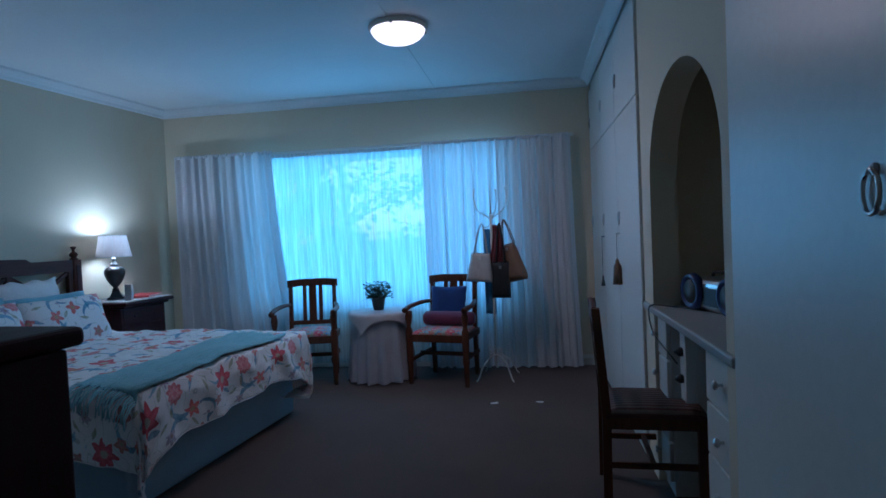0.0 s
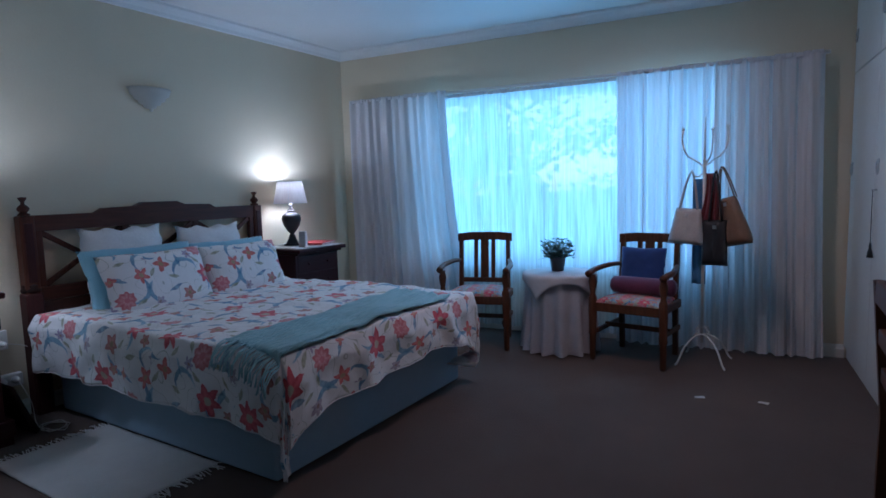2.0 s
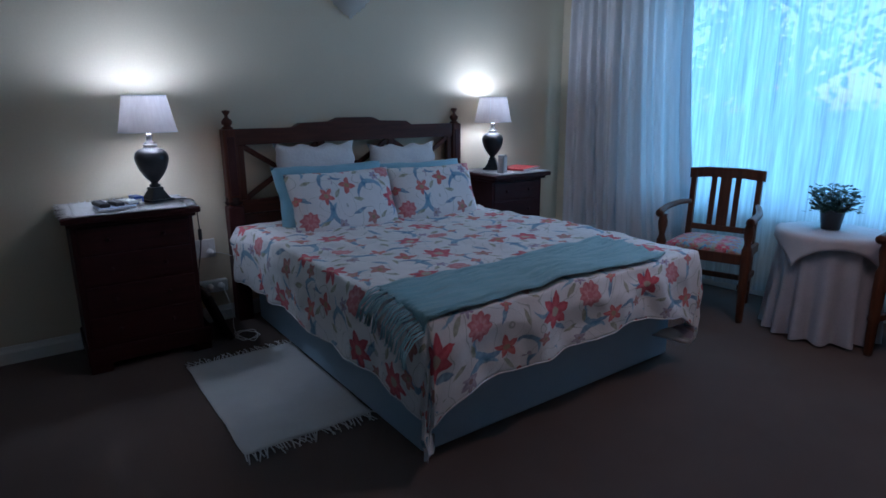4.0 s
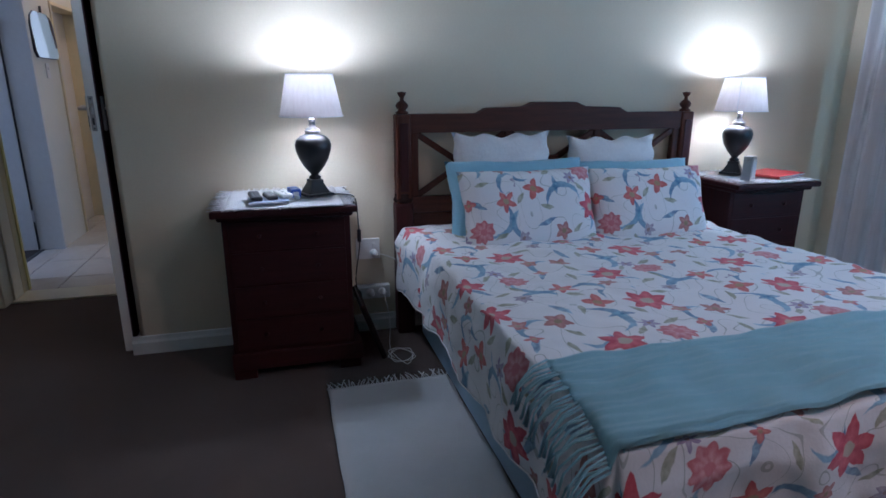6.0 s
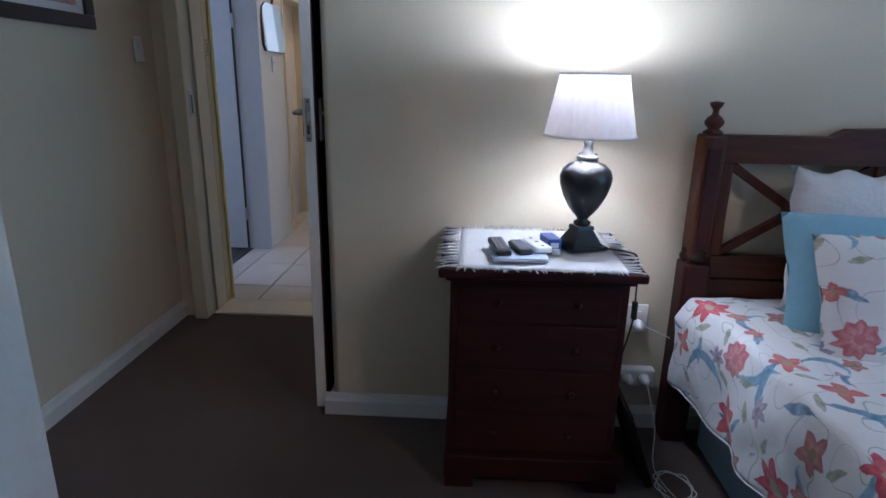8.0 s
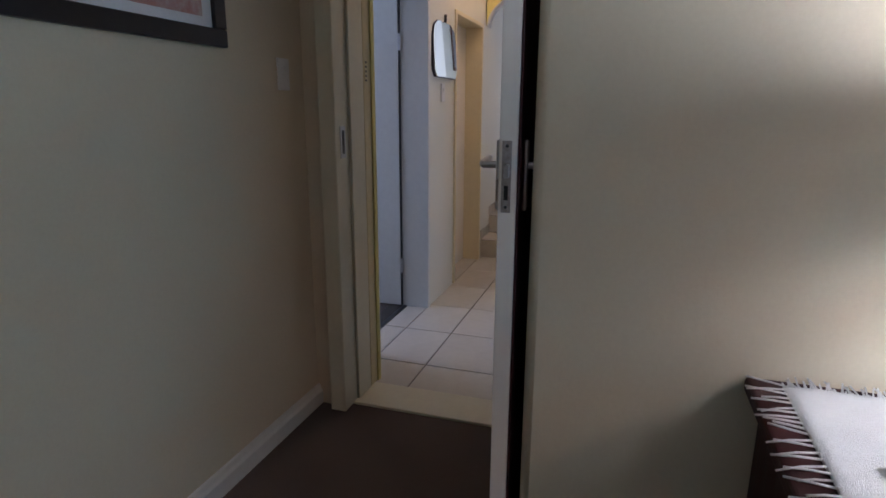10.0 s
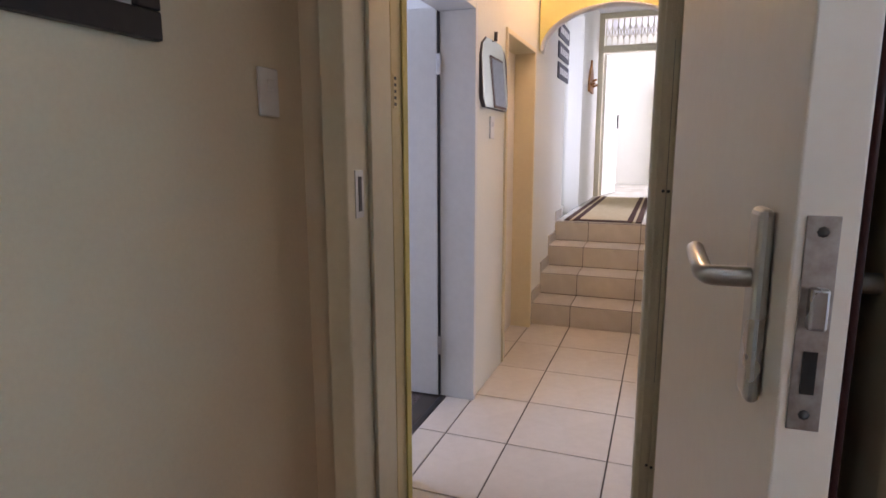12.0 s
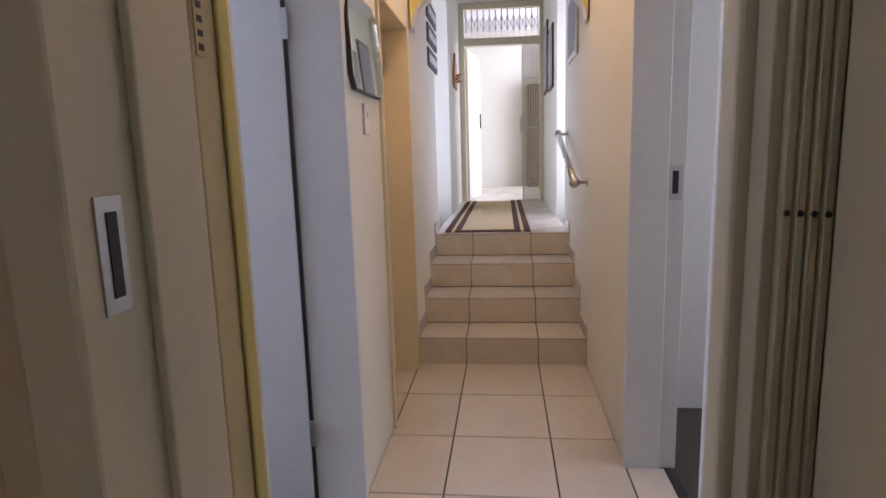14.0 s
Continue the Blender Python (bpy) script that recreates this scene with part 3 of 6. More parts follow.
for a, b in ((D1A, D1B), (D2A, D2B)):
    structure("wall_over_doorway", box(a, b, -0.49, HALL_Y0, 2.03, HCEIL), HALL_WALL, "pale cream plaster over the hall doorway", "wall")
structure("wall_over_opening", box(-10.30, -9.10, -0.49, HALL_Y0, 2.75, HCEIL), HALL_WALL, "pale cream plaster over the landing's opening", "wall")
structure("wall_hall_south", box(-11.80, -10.30, -0.49, HALL_Y0, 0.0, HCEIL), HALL_WALL, SOUTH_WALL, "wall")
R1A, R1B = -6.68, -5.75
for a, b in ((-5.75, -5.17), (-9.20, R1A), (-11.80, -9.95)):
    structure("wall_hall_north", box(a, b, HALL_Y1, 0.85, 0, HCEIL), HALL_WALL, NORTH_WALL, "wall")
structure("wall_over_doorway", box(R1A, R1B, HALL_Y1, 0.85, 2.03, HCEIL), HALL_WALL, "pale cream plaster over the hall doorway", "wall")
structure("wall_over_opening", box(-9.95, -9.20, HALL_Y1, 0.85, 2.75, HCEIL), HALL_WALL, "pale cream plaster over the landing's opening", "wall")
structure("ceiling_hall", box(-12.2, -5.17, -0.49, 0.85, HCEIL, HCEIL + 0.1), CEILING_PAINT, "white painted hall ceiling", "ceiling")
structure("wall_over_door_hall", box(-5.1705, -5.165, -0.49, 0.85, CEIL, HCEIL), HALL_WALL, "pale cream wall over the doorway", "wall")

# arch across the hall at the stairs
mid, half_w, spring = (HALL_Y0 + HALL_Y1) / 2, (HALL_Y1 - HALL_Y0) / 2 - 0.012, 2.03
pts = [(HALL_Y0, spring), (HALL_Y0 + 0.012, spring)]
pts += [(mid - half_w * math.cos(a), spring + 0.30 * math.sin(a)) for a in (math.pi * i / 28 for i in range(1, 28))]
pts += [(HALL_Y1 - 0.012, spring), (HALL_Y1, spring), (HALL_Y1, HCEIL), (HALL_Y0, HCEIL)]
arch = bmesh.new()
for i in range(1, len(pts) - 4):
    (ya, za), (yb, zb) = pts[i], pts[i + 1]
    vs = [arch.verts.new((x, y, z)) for x in (-7.98, -7.86) for y, z in ((ya, za), (yb, zb), (yb, HCEIL), (ya, HCEIL))]
    for q in ((0, 1, 2, 3), (4, 5, 6, 7), (0, 1, 5, 4), (2, 3, 7, 6)):
        arch.faces.new([vs[k] for k in q])
bmesh.ops.remove_doubles(arch, verts=arch.verts, dist=0.0005)
structure("wall_arch", arch, YELLOW_WALL, "yellow painted wall over the arch at the stairs", "wall")
rim = sheet(lambda u, v: (-7.985 + 0.13 * v, mid - (half_w - 0.004) * math.cos(math.pi * u), spring - 0.002 + 0.298 * math.sin(math.pi * u)), 40, 1, 0.006)
structure("trim_arch", rim, CEILING_PAINT, "white painted underside of the arch", "trim")

# stairs
TREAD, RISE = 0.325, 0.1735
stair = bmesh.new()
for i in range(4):
    x1 = -7.845 - i * TREAD
    x0 = x1 - TREAD if i < 3 else -12.2
    bx(stair, x0, x1, HALL_Y0, HALL_Y1, 0.0, RISE * (i + 1) - 0.008)
steps_ob = structure("stairs", stair, GROUT, "four tiled steps up to the landing", "stairs")

# far room and its opening
structure("wall_far", box(-15.2, -15.1, -2.2, 3.2, 0.6, 3.6), HALL_WALL, "white wall at the end of the far room", "wall")
structure("floor_far", box(-15.2, -12.2, -2.2, 3.2, 0.55, 0.685), TILE, "pale tiled floor of the far room", "floor")
structure("ceiling_far", box(-15.2, -12.2, -2.2, 3.2, 3.4, 3.5), CEILING_PAINT, "white ceiling of the far room", "ceiling")
fw = bmesh.new()
bx(fw, -15.2, -11.9, -2.3, -2.2, 0.6, 3.5)
bx(fw, -15.2, -11.9, 3.2, 3.3, 0.6, 3.5)
bx(fw, -12.2, -11.9, -2.2, -0.49, 0.6, 3.5)
bx(fw, -12.2, -11.9, 0.85, 3.2, 0.6, 3.5)
bx(fw, -12.2, -11.9, -0.49, 0.85, 3.10, 3.5)
structure("wall_far_sides", fw, HALL_WALL, "white walls of the far room", "wall")

# rooms beyond the hall's side doorways
for nm, y0, y1, a, b in (("south", -2.9, -0.49, -7.0, -4.4), ("north", 0.85, 3.3, -7.255, -5.2)):
    structure("floor_side_" + nm, box(a, b, y0, y1 if nm == "south" else y1, -0.08, -0.002), CARPET, "dark grey carpet of a side room", "floor")
    sb = bmesh.new()
    bx(sb, a - 0.1, a, y0, y1, 0, CEIL)
    bx(sb, b, b + 0.1, y0, y1, 0, CEIL)
    if nm == "south":
        bx(sb, a, b, y0 - 0.1, y0, 0, CEIL)
    else:
        bx(sb, a, b, y1, y1 + 0.1, 0, CEIL)
    structure("wall_side_" + nm, sb, WHITE_GLOSS, "white walls of a side room", "wall")
    structure("ceiling_side_" + nm, box(a - 0.1, b + 0.1, y0, y1, CEIL, CEIL + 0.05), CEILING_PAINT, "white ceiling of a side room", "ceiling")
for nm, y0, y1, a, b in (("a", -1.4, -0.49, -10.5, -8.9), ("b", 0.85, 1.6, -10.3, -8.9)):
    sb = bmesh.new()
    bx(sb, a - 0.1, a, y0, y1, 0.5, HCEIL)
    bx(sb, b, b + 0.1, y0, y1, 0.5, HCEIL)
    bx(sb, a, b, *((y0 - 0.1, y0) if nm == "a" else (y1, y1 + 0.1)), 0.5, HCEIL)
    bx(sb, a, b, y0, y1, 0.5, 0.68)
    bx(sb, a - 0.1, b + 0.1, y0, y1, HCEIL, HCEIL + 0.05)
    structure("wall_landing_side_" + nm, sb, HALL_WALL, "white walls of a side room off the landing", "wall")

# ---- built-in cupboards along the east side ----
def cupboard(name, y0, y1, split, handles, label):
    """A built-in white cupboard: carcass, lower and upper doors, ring pulls."""
    th = thing(name, ROOM, label, "cupboard", "built-in cupboards")
    part("carcass", box(0.016, 0.60, y0, y1, 0.0, CEIL - 0.02), WHITE_GLOSS, th)
    n = len(handles)
    w = (y1 - y0) / n
    for i, side in enumerate(handles):
        a, b = y0 + i * w + 0.004, y0 + (i + 1) * w - 0.004
        low = part("door", box(-0.004, 0.014, a, b, 0.09, split - 0.004, 0.003), WHITE_GLOSS, th)
        up = part("upper_door", box(-0.004, 0.014, a, b, split + 0.004, CEIL - 0.14, 0.003), WHITE_GLOSS, th)
        hy = a + 0.09 if side < 0 else b - 0.08
        for d, hz in ((low, 1.32), (up, split + 0.22)):
            ring = [(-0.012, hy + 0.025 * math.sin(t), hz + 0.012 + 0.038 * math.cos(t)) for t in (2 * math.pi * k / 20 for k in range(21))]
            part("ring_pull", tube(ring, 0.0045, 8), CHROME, d, "steel ring pull")
            part("rose", lathe([(0.012, 0), (0.012, 0.004), (0.005, 0.010)], 12, m=ROOM.inverted() @ ROOM @ pose(-0.004, hy, hz + 0.05, 0, -90, 0)), CHROME, d)
    return th


SPLIT = 1.98
cupboard("corner_cupboard", -2.29, -0.004, SPLIT, (1, 1, 1), "white painted built-in cupboard with ring pulls and key tassels")
cupboard("tall_cupboard", -5.32, -3.69, SPLIT, (1, -1), "white painted built-in cupboard with a steel ring pull")

# arched niche between the cupboards
A0, A1, ASPR, ATOP = -3.575, -2.50, 1.50, 1.935
an = bmesh.new()
ac, ah = (A0 + A1) / 2, (A1 - A0) / 2
apts = [(ac + ah * math.cos(t), ASPR + (ATOP - ASPR) * math.sin(t)) for t in (math.pi * i / 32 for i in range(33))]
for (ya, za), (yb, zb) in zip(apts, apts[1:]):
    vs = [an.verts.new((x, y, z)) for x in (0.012, 0.14) for y, z in ((ya, za), (yb, zb), (yb, CEIL), (ya, CEIL))]
    for q in ((0, 1, 2, 3), (4, 5, 6, 7), (0, 1, 5, 4), (2, 3, 7, 6)):
        an.faces.new([vs[k] for k in q])
bmesh.ops.remove_doubles(an, verts=an.verts, dist=0.0005)
bx(an, 0.012, 0.14, A1, -2.29, 0, CEIL)
bx(an, 0.012, 0.14, -3.69, A0, 0, CEIL)
structure("wall_niche", an, CREAM_WALL, "cream painted wall with a tall round-headed niche", "wall", ROOM)
ns = bmesh.new()
bx(ns, 0.60, 0.615, -3.69, -2.29, 0, CEIL)
bx(ns, 0.14, 0.60, -2.305, -2.292, 0, CEIL)
bx(ns, 0.14, 0.60, -3.688, -3.675, 0, CEIL)
structure("wall_niche_inner", ns, CREAM_WALL, "cream painted inside of the niche", "wall", ROOM)

# dressing table in the niche
dt = thing("dressing_table", ROOM, "white dressing table with steel-knobbed drawers built into the niche", "dressing table")
part("tabletop", box(-0.005, 0.60, -3.67, -2.31, 0.845, 0.882, 0.010, 3), surface("grey_laminate", (0.34, 0.33, 0.31), (0.42, 0.41, 0.39), 0.4, 60, 4, 0.1), dt, "speckled grey laminate top")
for y0, y1 in ((-3.66, -3.28), (-2.68, -2.32)):
    part("pedestal", box(0.05, 0.58, y0, y1, 0.0, 0.845), WHITE_GLOSS, dt)
    for k in range(4):
        z1 = 0.835 - k * 0.195
        dr = part("drawer", box(0.028, 0.049, y0 + 0.008, y1 - 0.008, z1 - 0.185, z1, 0.004), WHITE_GLOSS, dt)
        part("knob", lathe([(0.006, 0), (0.006, 0.012), (0.015, 0.018), (0.017, 0.026), (0.010, 0.032), (0.0, 0.033)], 14, m=pose(0.028, (y0 + y1) / 2, z1 - 0.09, 0, -90, 0)), CHROME, dr, "polished steel knob")
ms = part("power_strip", box(0.06, 0.11, -2.875, -2.785, 0.50, 0.83, 0.006), WHITE_PLASTIC, dt, "white socket strip with black plugs")
for z in (0.58, 0.70):
    part("plug", lathe([(0.020, 0), (0.020, 0.014), (0.013, 0.024), (0.005, 0.034)], 12, m=pose(0.06, -2.83, z + 0.02, 0, -90, 0)), BLACK_PLASTIC, ms)


# ---- bed ----
BX0, BX1, BY0, BY1, BTOP = -3.86, -1.95, 2.17, 3.76, 0.585
bed = thing("bed", ID, "double bed with pale blue base and dark wooden headboard", "bed")
part("base", box(BX0, BX1 - 0.03, BY0 + 0.016, BY1 + 0.02, 0.008, 0.36, 0.02, 4), BASE_CLOTH, bed)
part("mattress", box(BX0 + 0.005, BX1 - 0.01, BY0 + 0.01, BY1 - 0.01, 0.36, BTOP - 0.02, 0.05, 4), WHITE_COTTON, bed)
hy0, hy1 = 2.11, 3.80
hb = part("headboard", extrude_outline([(hy0, 1.195), (hy0 + 0.40, 1.195), (hy0 + 0.45, 1.222), (hy0 + 0.66, 1.228), (hy0 + 0.72, 1.252), (hy1 - 0.72, 1.252), (hy1 - 0.66, 1.228), (hy1 - 0.45, 1.222), (hy1 - 0.40, 1.195), (hy1, 1.195), (hy1, 1.10), (hy0, 1.10)], -3.960, -3.905), BED_WOOD_X, bed, "carved dark wooden headboard with cross lattice")
part("rail", box(-3.95, -3.91, BY0 - 0.02, BY1 + 0.02, 0.68, 0.765, 0.006), BED_WOOD_X, hb)
part("panel", box(-3.945, -3.915, BY0 - 0.02, BY1 + 0.02, 0.30, 0.675, 0.004), BED_WOOD_X, hb)
for y in (2.151, 2.668, 3.203, 3.720):
    part("stile", box(-3.95, -3.91, y, y + 0.039, 0.767, 1.10, 0.005), BED_WOOD, hb)
for a, b in ((2.190, 2.668), (2.707, 3.203), (3.242, 3.720)):
    part("lattice_block", box(-3.949, -3.908, (a + b) / 2 - 0.040, (a + b) / 2 + 0.040, 0.900, 0.965, 0.010), BED_WOOD, hb)
    for za, zb in ((0.775, 1.09), (1.09, 0.775)):
        d = Vector((0, b - a, zb - za))
        mm = pose(-3.93, (a + b) / 2, (za + zb) / 2, math.degrees(math.atan2(d.z, d.y)), 0, 0)
        part("lattice_bar", box(-0.010 if za < zb else -0.014, 0.012 if za < zb else 0.008, -d.length / 2, d.length / 2, -0.016, 0.016, 0.004), BED_WOOD, hb, m=mm)
for y in (2.11, 3.80):
    po = part("post", box(-3.975, -3.895, y - 0.04, y + 0.04, 0.0, 1.195, 0.010, 3), BED_WOOD, bed)
    part("finial", lathe([(0.030, 1.195), (0.034, 1.202), (0.026, 1.208), (0.018, 1.214), (0.030, 1.226), (0.033, 1.238), (0.024, 1.252), (0.011, 1.262), (0.010, 1.276), (0.020, 1.290), (0.024, 1.302), (0.0, 1.306)], 18, m=pose(-3.935, y, 0)), BED_WOOD, po, "turned wooden finial")
    part("lower_block", box(-3.985, -3.885, y - 0.048, y + 0.048, 0.0, 0.735, 0.012, 3), MAHOGANY, po)
    part("ring", lathe([(0.040, 0.735), (0.052, 0.745), (0.054, 0.757), (0.044, 0.768), (0.048, 0.780), (0.040, 0.790)], 20, m=pose(-3.935, y, 0)), KNOB_WOOD, po, "turned dark ring")
    part("reeding", box(-3.893, -3.888, y - 0.022, y + 0.022, 0.80, 1.15, 0.003), MAHOGANY, po)


def duvet_point(u, v):
    """The duvet: flat on the mattress, folded over three sides, its foot corners hanging lowest."""
    ex1, ey0, ey1 = BX1 + 0.105, BY0 - 0.045, BY1 - 0.03  # the thick cover stands out past the mattress
    x = BX0 - 0.02 + u * (ex1 + 0.37 - BX0 + 0.02)
    y = ey0 - 0.37 + v * (ey1 - ey0 + 0.74)
    en, fn_ = max(0, x - ex1) / 0.37, max(0, ey0 - y, y - ey1) / 0.37
    foot = 0.298 + 0.135 * math.exp(-max(0, y - 2.13) / 0.115) + 0.13 * math.exp(-max(0, ey1 - y) / 0.10)
    side = 0.368 + 0.03 * math.exp(-max(0, ex1 - x) / 0.16)
    ex, ey = en * foot, fn_ * side
    sgn = -1 if y < ey0 else 1
    puff = 0.020 * noise.noise(Vector((x * 2.6, y * 2.6, 1))) + 0.010 * noise.noise(Vector((x * 8, y * 8, 4))) + 0.007 * noise.noise(Vector((x * 5 + y * 9, y * 4 - x * 16, 7)))
    drop = (ex ** 2.6 + ey ** 2.6) ** (1 / 2.6)
    k = min(1, drop / 0.12)
    z = BTOP + 0.035 + puff - max(0, drop - 0.05) - 0.018 * k
    wave = math.sin((x if ey > ex else y) * 15 + 3.0 * noise.noise(Vector((x * 3, y * 3, 9))))
    out = 0.042 * k - 0.02 * drop + 0.014 * wave * min(1, drop / 0.18) + 0.012 * noise.noise(Vector((x * 11, y * 11, 12))) * k
    out += 0.045 * k * math.exp(-max(0, x - BX0) / 0.16)
    px, py = min(x, ex1), min(max(y, ey0), ey1)
    if drop > 0:
        r = math.hypot(ex, ey)
        px += out * ex / r
        py += sgn * out * ey / r
    z += 0.014 * math.sin(x * 5 + y * 7) * min(1, drop / 0.3)
    return Vector((px, py, max(z, 0.05)))


duvet = thing("duvet", ID, "white duvet printed with red flowers and blue leaves", "duvet")
part("cover", sheet(duvet_point, 150, 150, 0.018, lambda u, v: (u * 2.30, v * 2.25)), FLORAL, duvet)


edge = [duvet_point(0.02 + 0.98 * k / 60, 0) for k in range(61)] + [duvet_point(1, k / 80) for k in range(1, 80)] + [duvet_point(1 - 0.98 * k / 60, 1) for k in range(61)]
part("hem", tube(edge, 0.003, 6), WHITE_COTTON, duvet, "stitched white hem")


def throw_point(u, v):
    y0 = 2.125 - 0.085 * u
    y = y0 + v * (3.47 - y0)
    x = -2.185 + 0.395 * u - 0.05 * v + 0.006 * math.sin(v * 9)
    ex1, ey0, ey1 = BX1 + 0.105, BY0 - 0.045, BY1 - 0.03
    base = duvet_point((x - BX0 + 0.02) / (ex1 + 0.37 - BX0 + 0.02), (y - ey0 + 0.37) / (ey1 - ey0 + 0.74))
    fold = 0.0075 * math.sin(x * 95 + 5 * noise.noise(Vector((x * 3, y * 1.5, 0)))) * (0.6 + 0.8 * noise.noise(Vector((x * 6, y * 2, 3)))) + 0.006 * noise.noise(Vector((x * 12, y * 3, 0)))
    fold += 0.0030 * math.sin(x * 235 + 9 * noise.noise(Vector((x * 2, y * 2, 5)))) * (0.7 + 0.6 * noise.noise(Vector((x * 5, y * 4, 8))))
    return base + Vector((0, 0, 0.030 + fold))


throw = thing("throw", ID, "pale blue woven throw with a tasselled fringe across the bed", "throw")
part("weave", sheet(throw_point, 110, 70, 0.010), THROW_WEAVE, throw)
fb = bmesh.new()
for i in range(34):
    a = throw_point(i / 33, 0.0)
    j = random.uniform(-0.035, 0.025)
    tube([a, a + Vector((j * 0.4, -0.045, -0.012)), a + Vector((j, -0.085, -0.050)), a + Vector((j * 1.4, -0.098, -0.095))], 0.003, 5, fb, [0.0028, 0.0035, 0.0030, 0.0040])
part("fringe", fb, THROW_WEAVE, throw)["kind"] = "stuff"


def cushion(w, h, d, scallop=0.0, frill=0.0):
    """A stuffed cushion in the y-z plane, thickest in the middle."""
    def side(s):
        def fn(u, v):
            a, b = 2 * u - 1, 2 * v - 1
            k = max(0.0, (1 - a ** 4) * (1 - b ** 4)) ** 0.55
            r = 1 + scallop * (math.sin(a * 4.7) ** 2 * abs(b) ** 6 + math.sin(b * 3.3) ** 2 * abs(a) ** 6)
            pinch = 1 - 0.06 * (1 - abs(a * b)) * max(abs(a), abs(b)) ** 3
            return Vector((s * (d / 2 * k + 0.004) + 0.006 * noise.noise(Vector((a * 3, b * 3, s))), a * w / 2 * r * pinch, b * h / 2 * r * pinch))
        return fn
    bm = sheet(side(1), 26, 20, 0, lambda u, v: (u * w + 0.3, v * h + 0.15))
    b2 = sheet(side(-1), 26, 20, 0, lambda u, v: (u * w + 1.1, v * h + 0.7))
    me = bpy.data.meshes.new("tmp")
    b2.to_mesh(me)
    b2.free()
    bm.from_mesh(me)
    bpy.data.meshes.remove(me)
    bmesh.ops.remove_doubles(bm, verts=bm.verts, dist=0.009)
    return bm


def pillow(name, y, x, z, w, h, d, lean, material, label, yaw=0.0, scallop=0.0):
    return solo(name, cushion(w, h, d, scallop), material, pose(x, y, z, 0, lean, yaw), label, "pillow", "pillows on the bed")


SCALLOP = "white quilted cushion with a scalloped edge"
pillow("white_cushion", 2.62, -3.80, 0.868, 0.50, 0.44, 0.14, -10, WHITE_COTTON, SCALLOP, scallop=0.10)
pillow("white_cushion", 3.27, -3.80, 0.850, 0.50, 0.42, 0.14, -10, WHITE_COTTON, SCALLOP, scallop=0.10)
pillow("blue_pillow", 2.655, -3.66, 0.775, 0.75, 0.42, 0.13, -20, BLUE_LINEN, "pale blue pillow behind the floral pillow")
pillow("blue_pillow", 3.33, -3.66, 0.760, 0.68, 0.41, 0.13, -20, BLUE_LINEN, "pale blue pillow behind the floral pillow", yaw=-2)
pillow("floral_pillow", 2.650, -3.50, 0.748, 0.71, 0.42, 0.16, -22, FLORAL, "floral pillow matching the duvet", yaw=2)
pillow("floral_pillow", 3.305, -3.50, 0.742, 0.655, 0.41, 0.16, -22, FLORAL, "floral pillow matching the duvet", yaw=-3)


# ---- bedside cabinets, lamps and what lies on them ----
def nightstand(m, label):
    """A five-drawer pedestal; x is towards the room, y along the wall; its back is at x = 0."""
    th = thing("nightstand", m, label, "nightstand", "nightstands")
    part("body", box(0.0, 0.415, 0.035, 0.595, 0.07, 0.79, 0.004), MAHOGANY, th)
    part("top", box(-0.005, 0.505, 0.0, 0.622, 0.79, 0.820, 0.008, 3), MAHOGANY_X, th, "moulded dark wooden top")
    part("moulding", box(0.0, 0.46, 0.02, 0.605, 0.766, 0.789, 0.008, 2), MAHOGANY_X, th)
    bm = bmesh.new()
    bx(bm, 0.0, 0.435, 0.025, 0.632, 0.045, 0.13, 0.006)
    part("plinth", bm, MAHOGANY_X, th)
    for y in (0.03, 0.52):
        part("foot", box(0.0, 0.43, y, y + 0.10, 0.0, 0.046, 0.004), MAHOGANY_X, th)
    for k, (z0, z1) in enumerate(((0.620, 0.755), (0.46, 0.61), (0.30, 0.45), (0.145, 0.29))):
        d = part("drawer", box(0.4155, 0.419, 0.06, 0.57, z0, z1, 0.003), MAHOGANY_X, th)
        for y in (0.19, 0.44):
            part("knob", lathe([(0.005, 0), (0.006, 0.006), (0.010, 0.010), (0.009, 0.016), (0.0, 0.018)], 12, m=pose(0.419, y, (z0 + z1) / 2, 0, 90, 0)), MAHOGANY, d)
    return th


nightstand(pose(-3.992, 1.19, 0), "tall dark mahogany nightstand with drawers beside the bed")
nightstand(pose(-3.985, 3.868, 0) @ Matrix.Diagonal((0.94, 0.91, 1, 1)), "dark mahogany nightstand in the corner by the curtain")

m, nt, p = nodes_of("lamp_shade_linen")
co = nt.nodes.new("ShaderNodeTexCoord").outputs["Object"]
wv_ = noise_tex(nt, co, 60, 3, 0.6, (1, 1, 0.15))
d_, t_ = nt.nodes.new("ShaderNodeBsdfDiffuse"), nt.nodes.new("ShaderNodeBsdfTranslucent")
cshade = mixc(nt, ramp(nt, wv_, 0.3, 0.7), (0.76, 0.66, 0.62), (0.84, 0.75, 0.71))
nt.links.new(cshade, d_.inputs[0])
nt.links.new(cshade, t_.inputs[0])
ms_ = nt.nodes.new("ShaderNodeMixShader")
ms_.inputs[0].default_value = 0.048
nt.links.new(d_.outputs[0], ms_.inputs[1])
nt.links.new(t_.outputs[0], ms_.inputs[2])
nt.links.new(ms_.outputs[0], nt.nodes["Material Output"].inputs[0])
SHADE = m
BULB_GLOW = glow("bulb_glow", (0.85, 0.95, 1.0), 6.0)


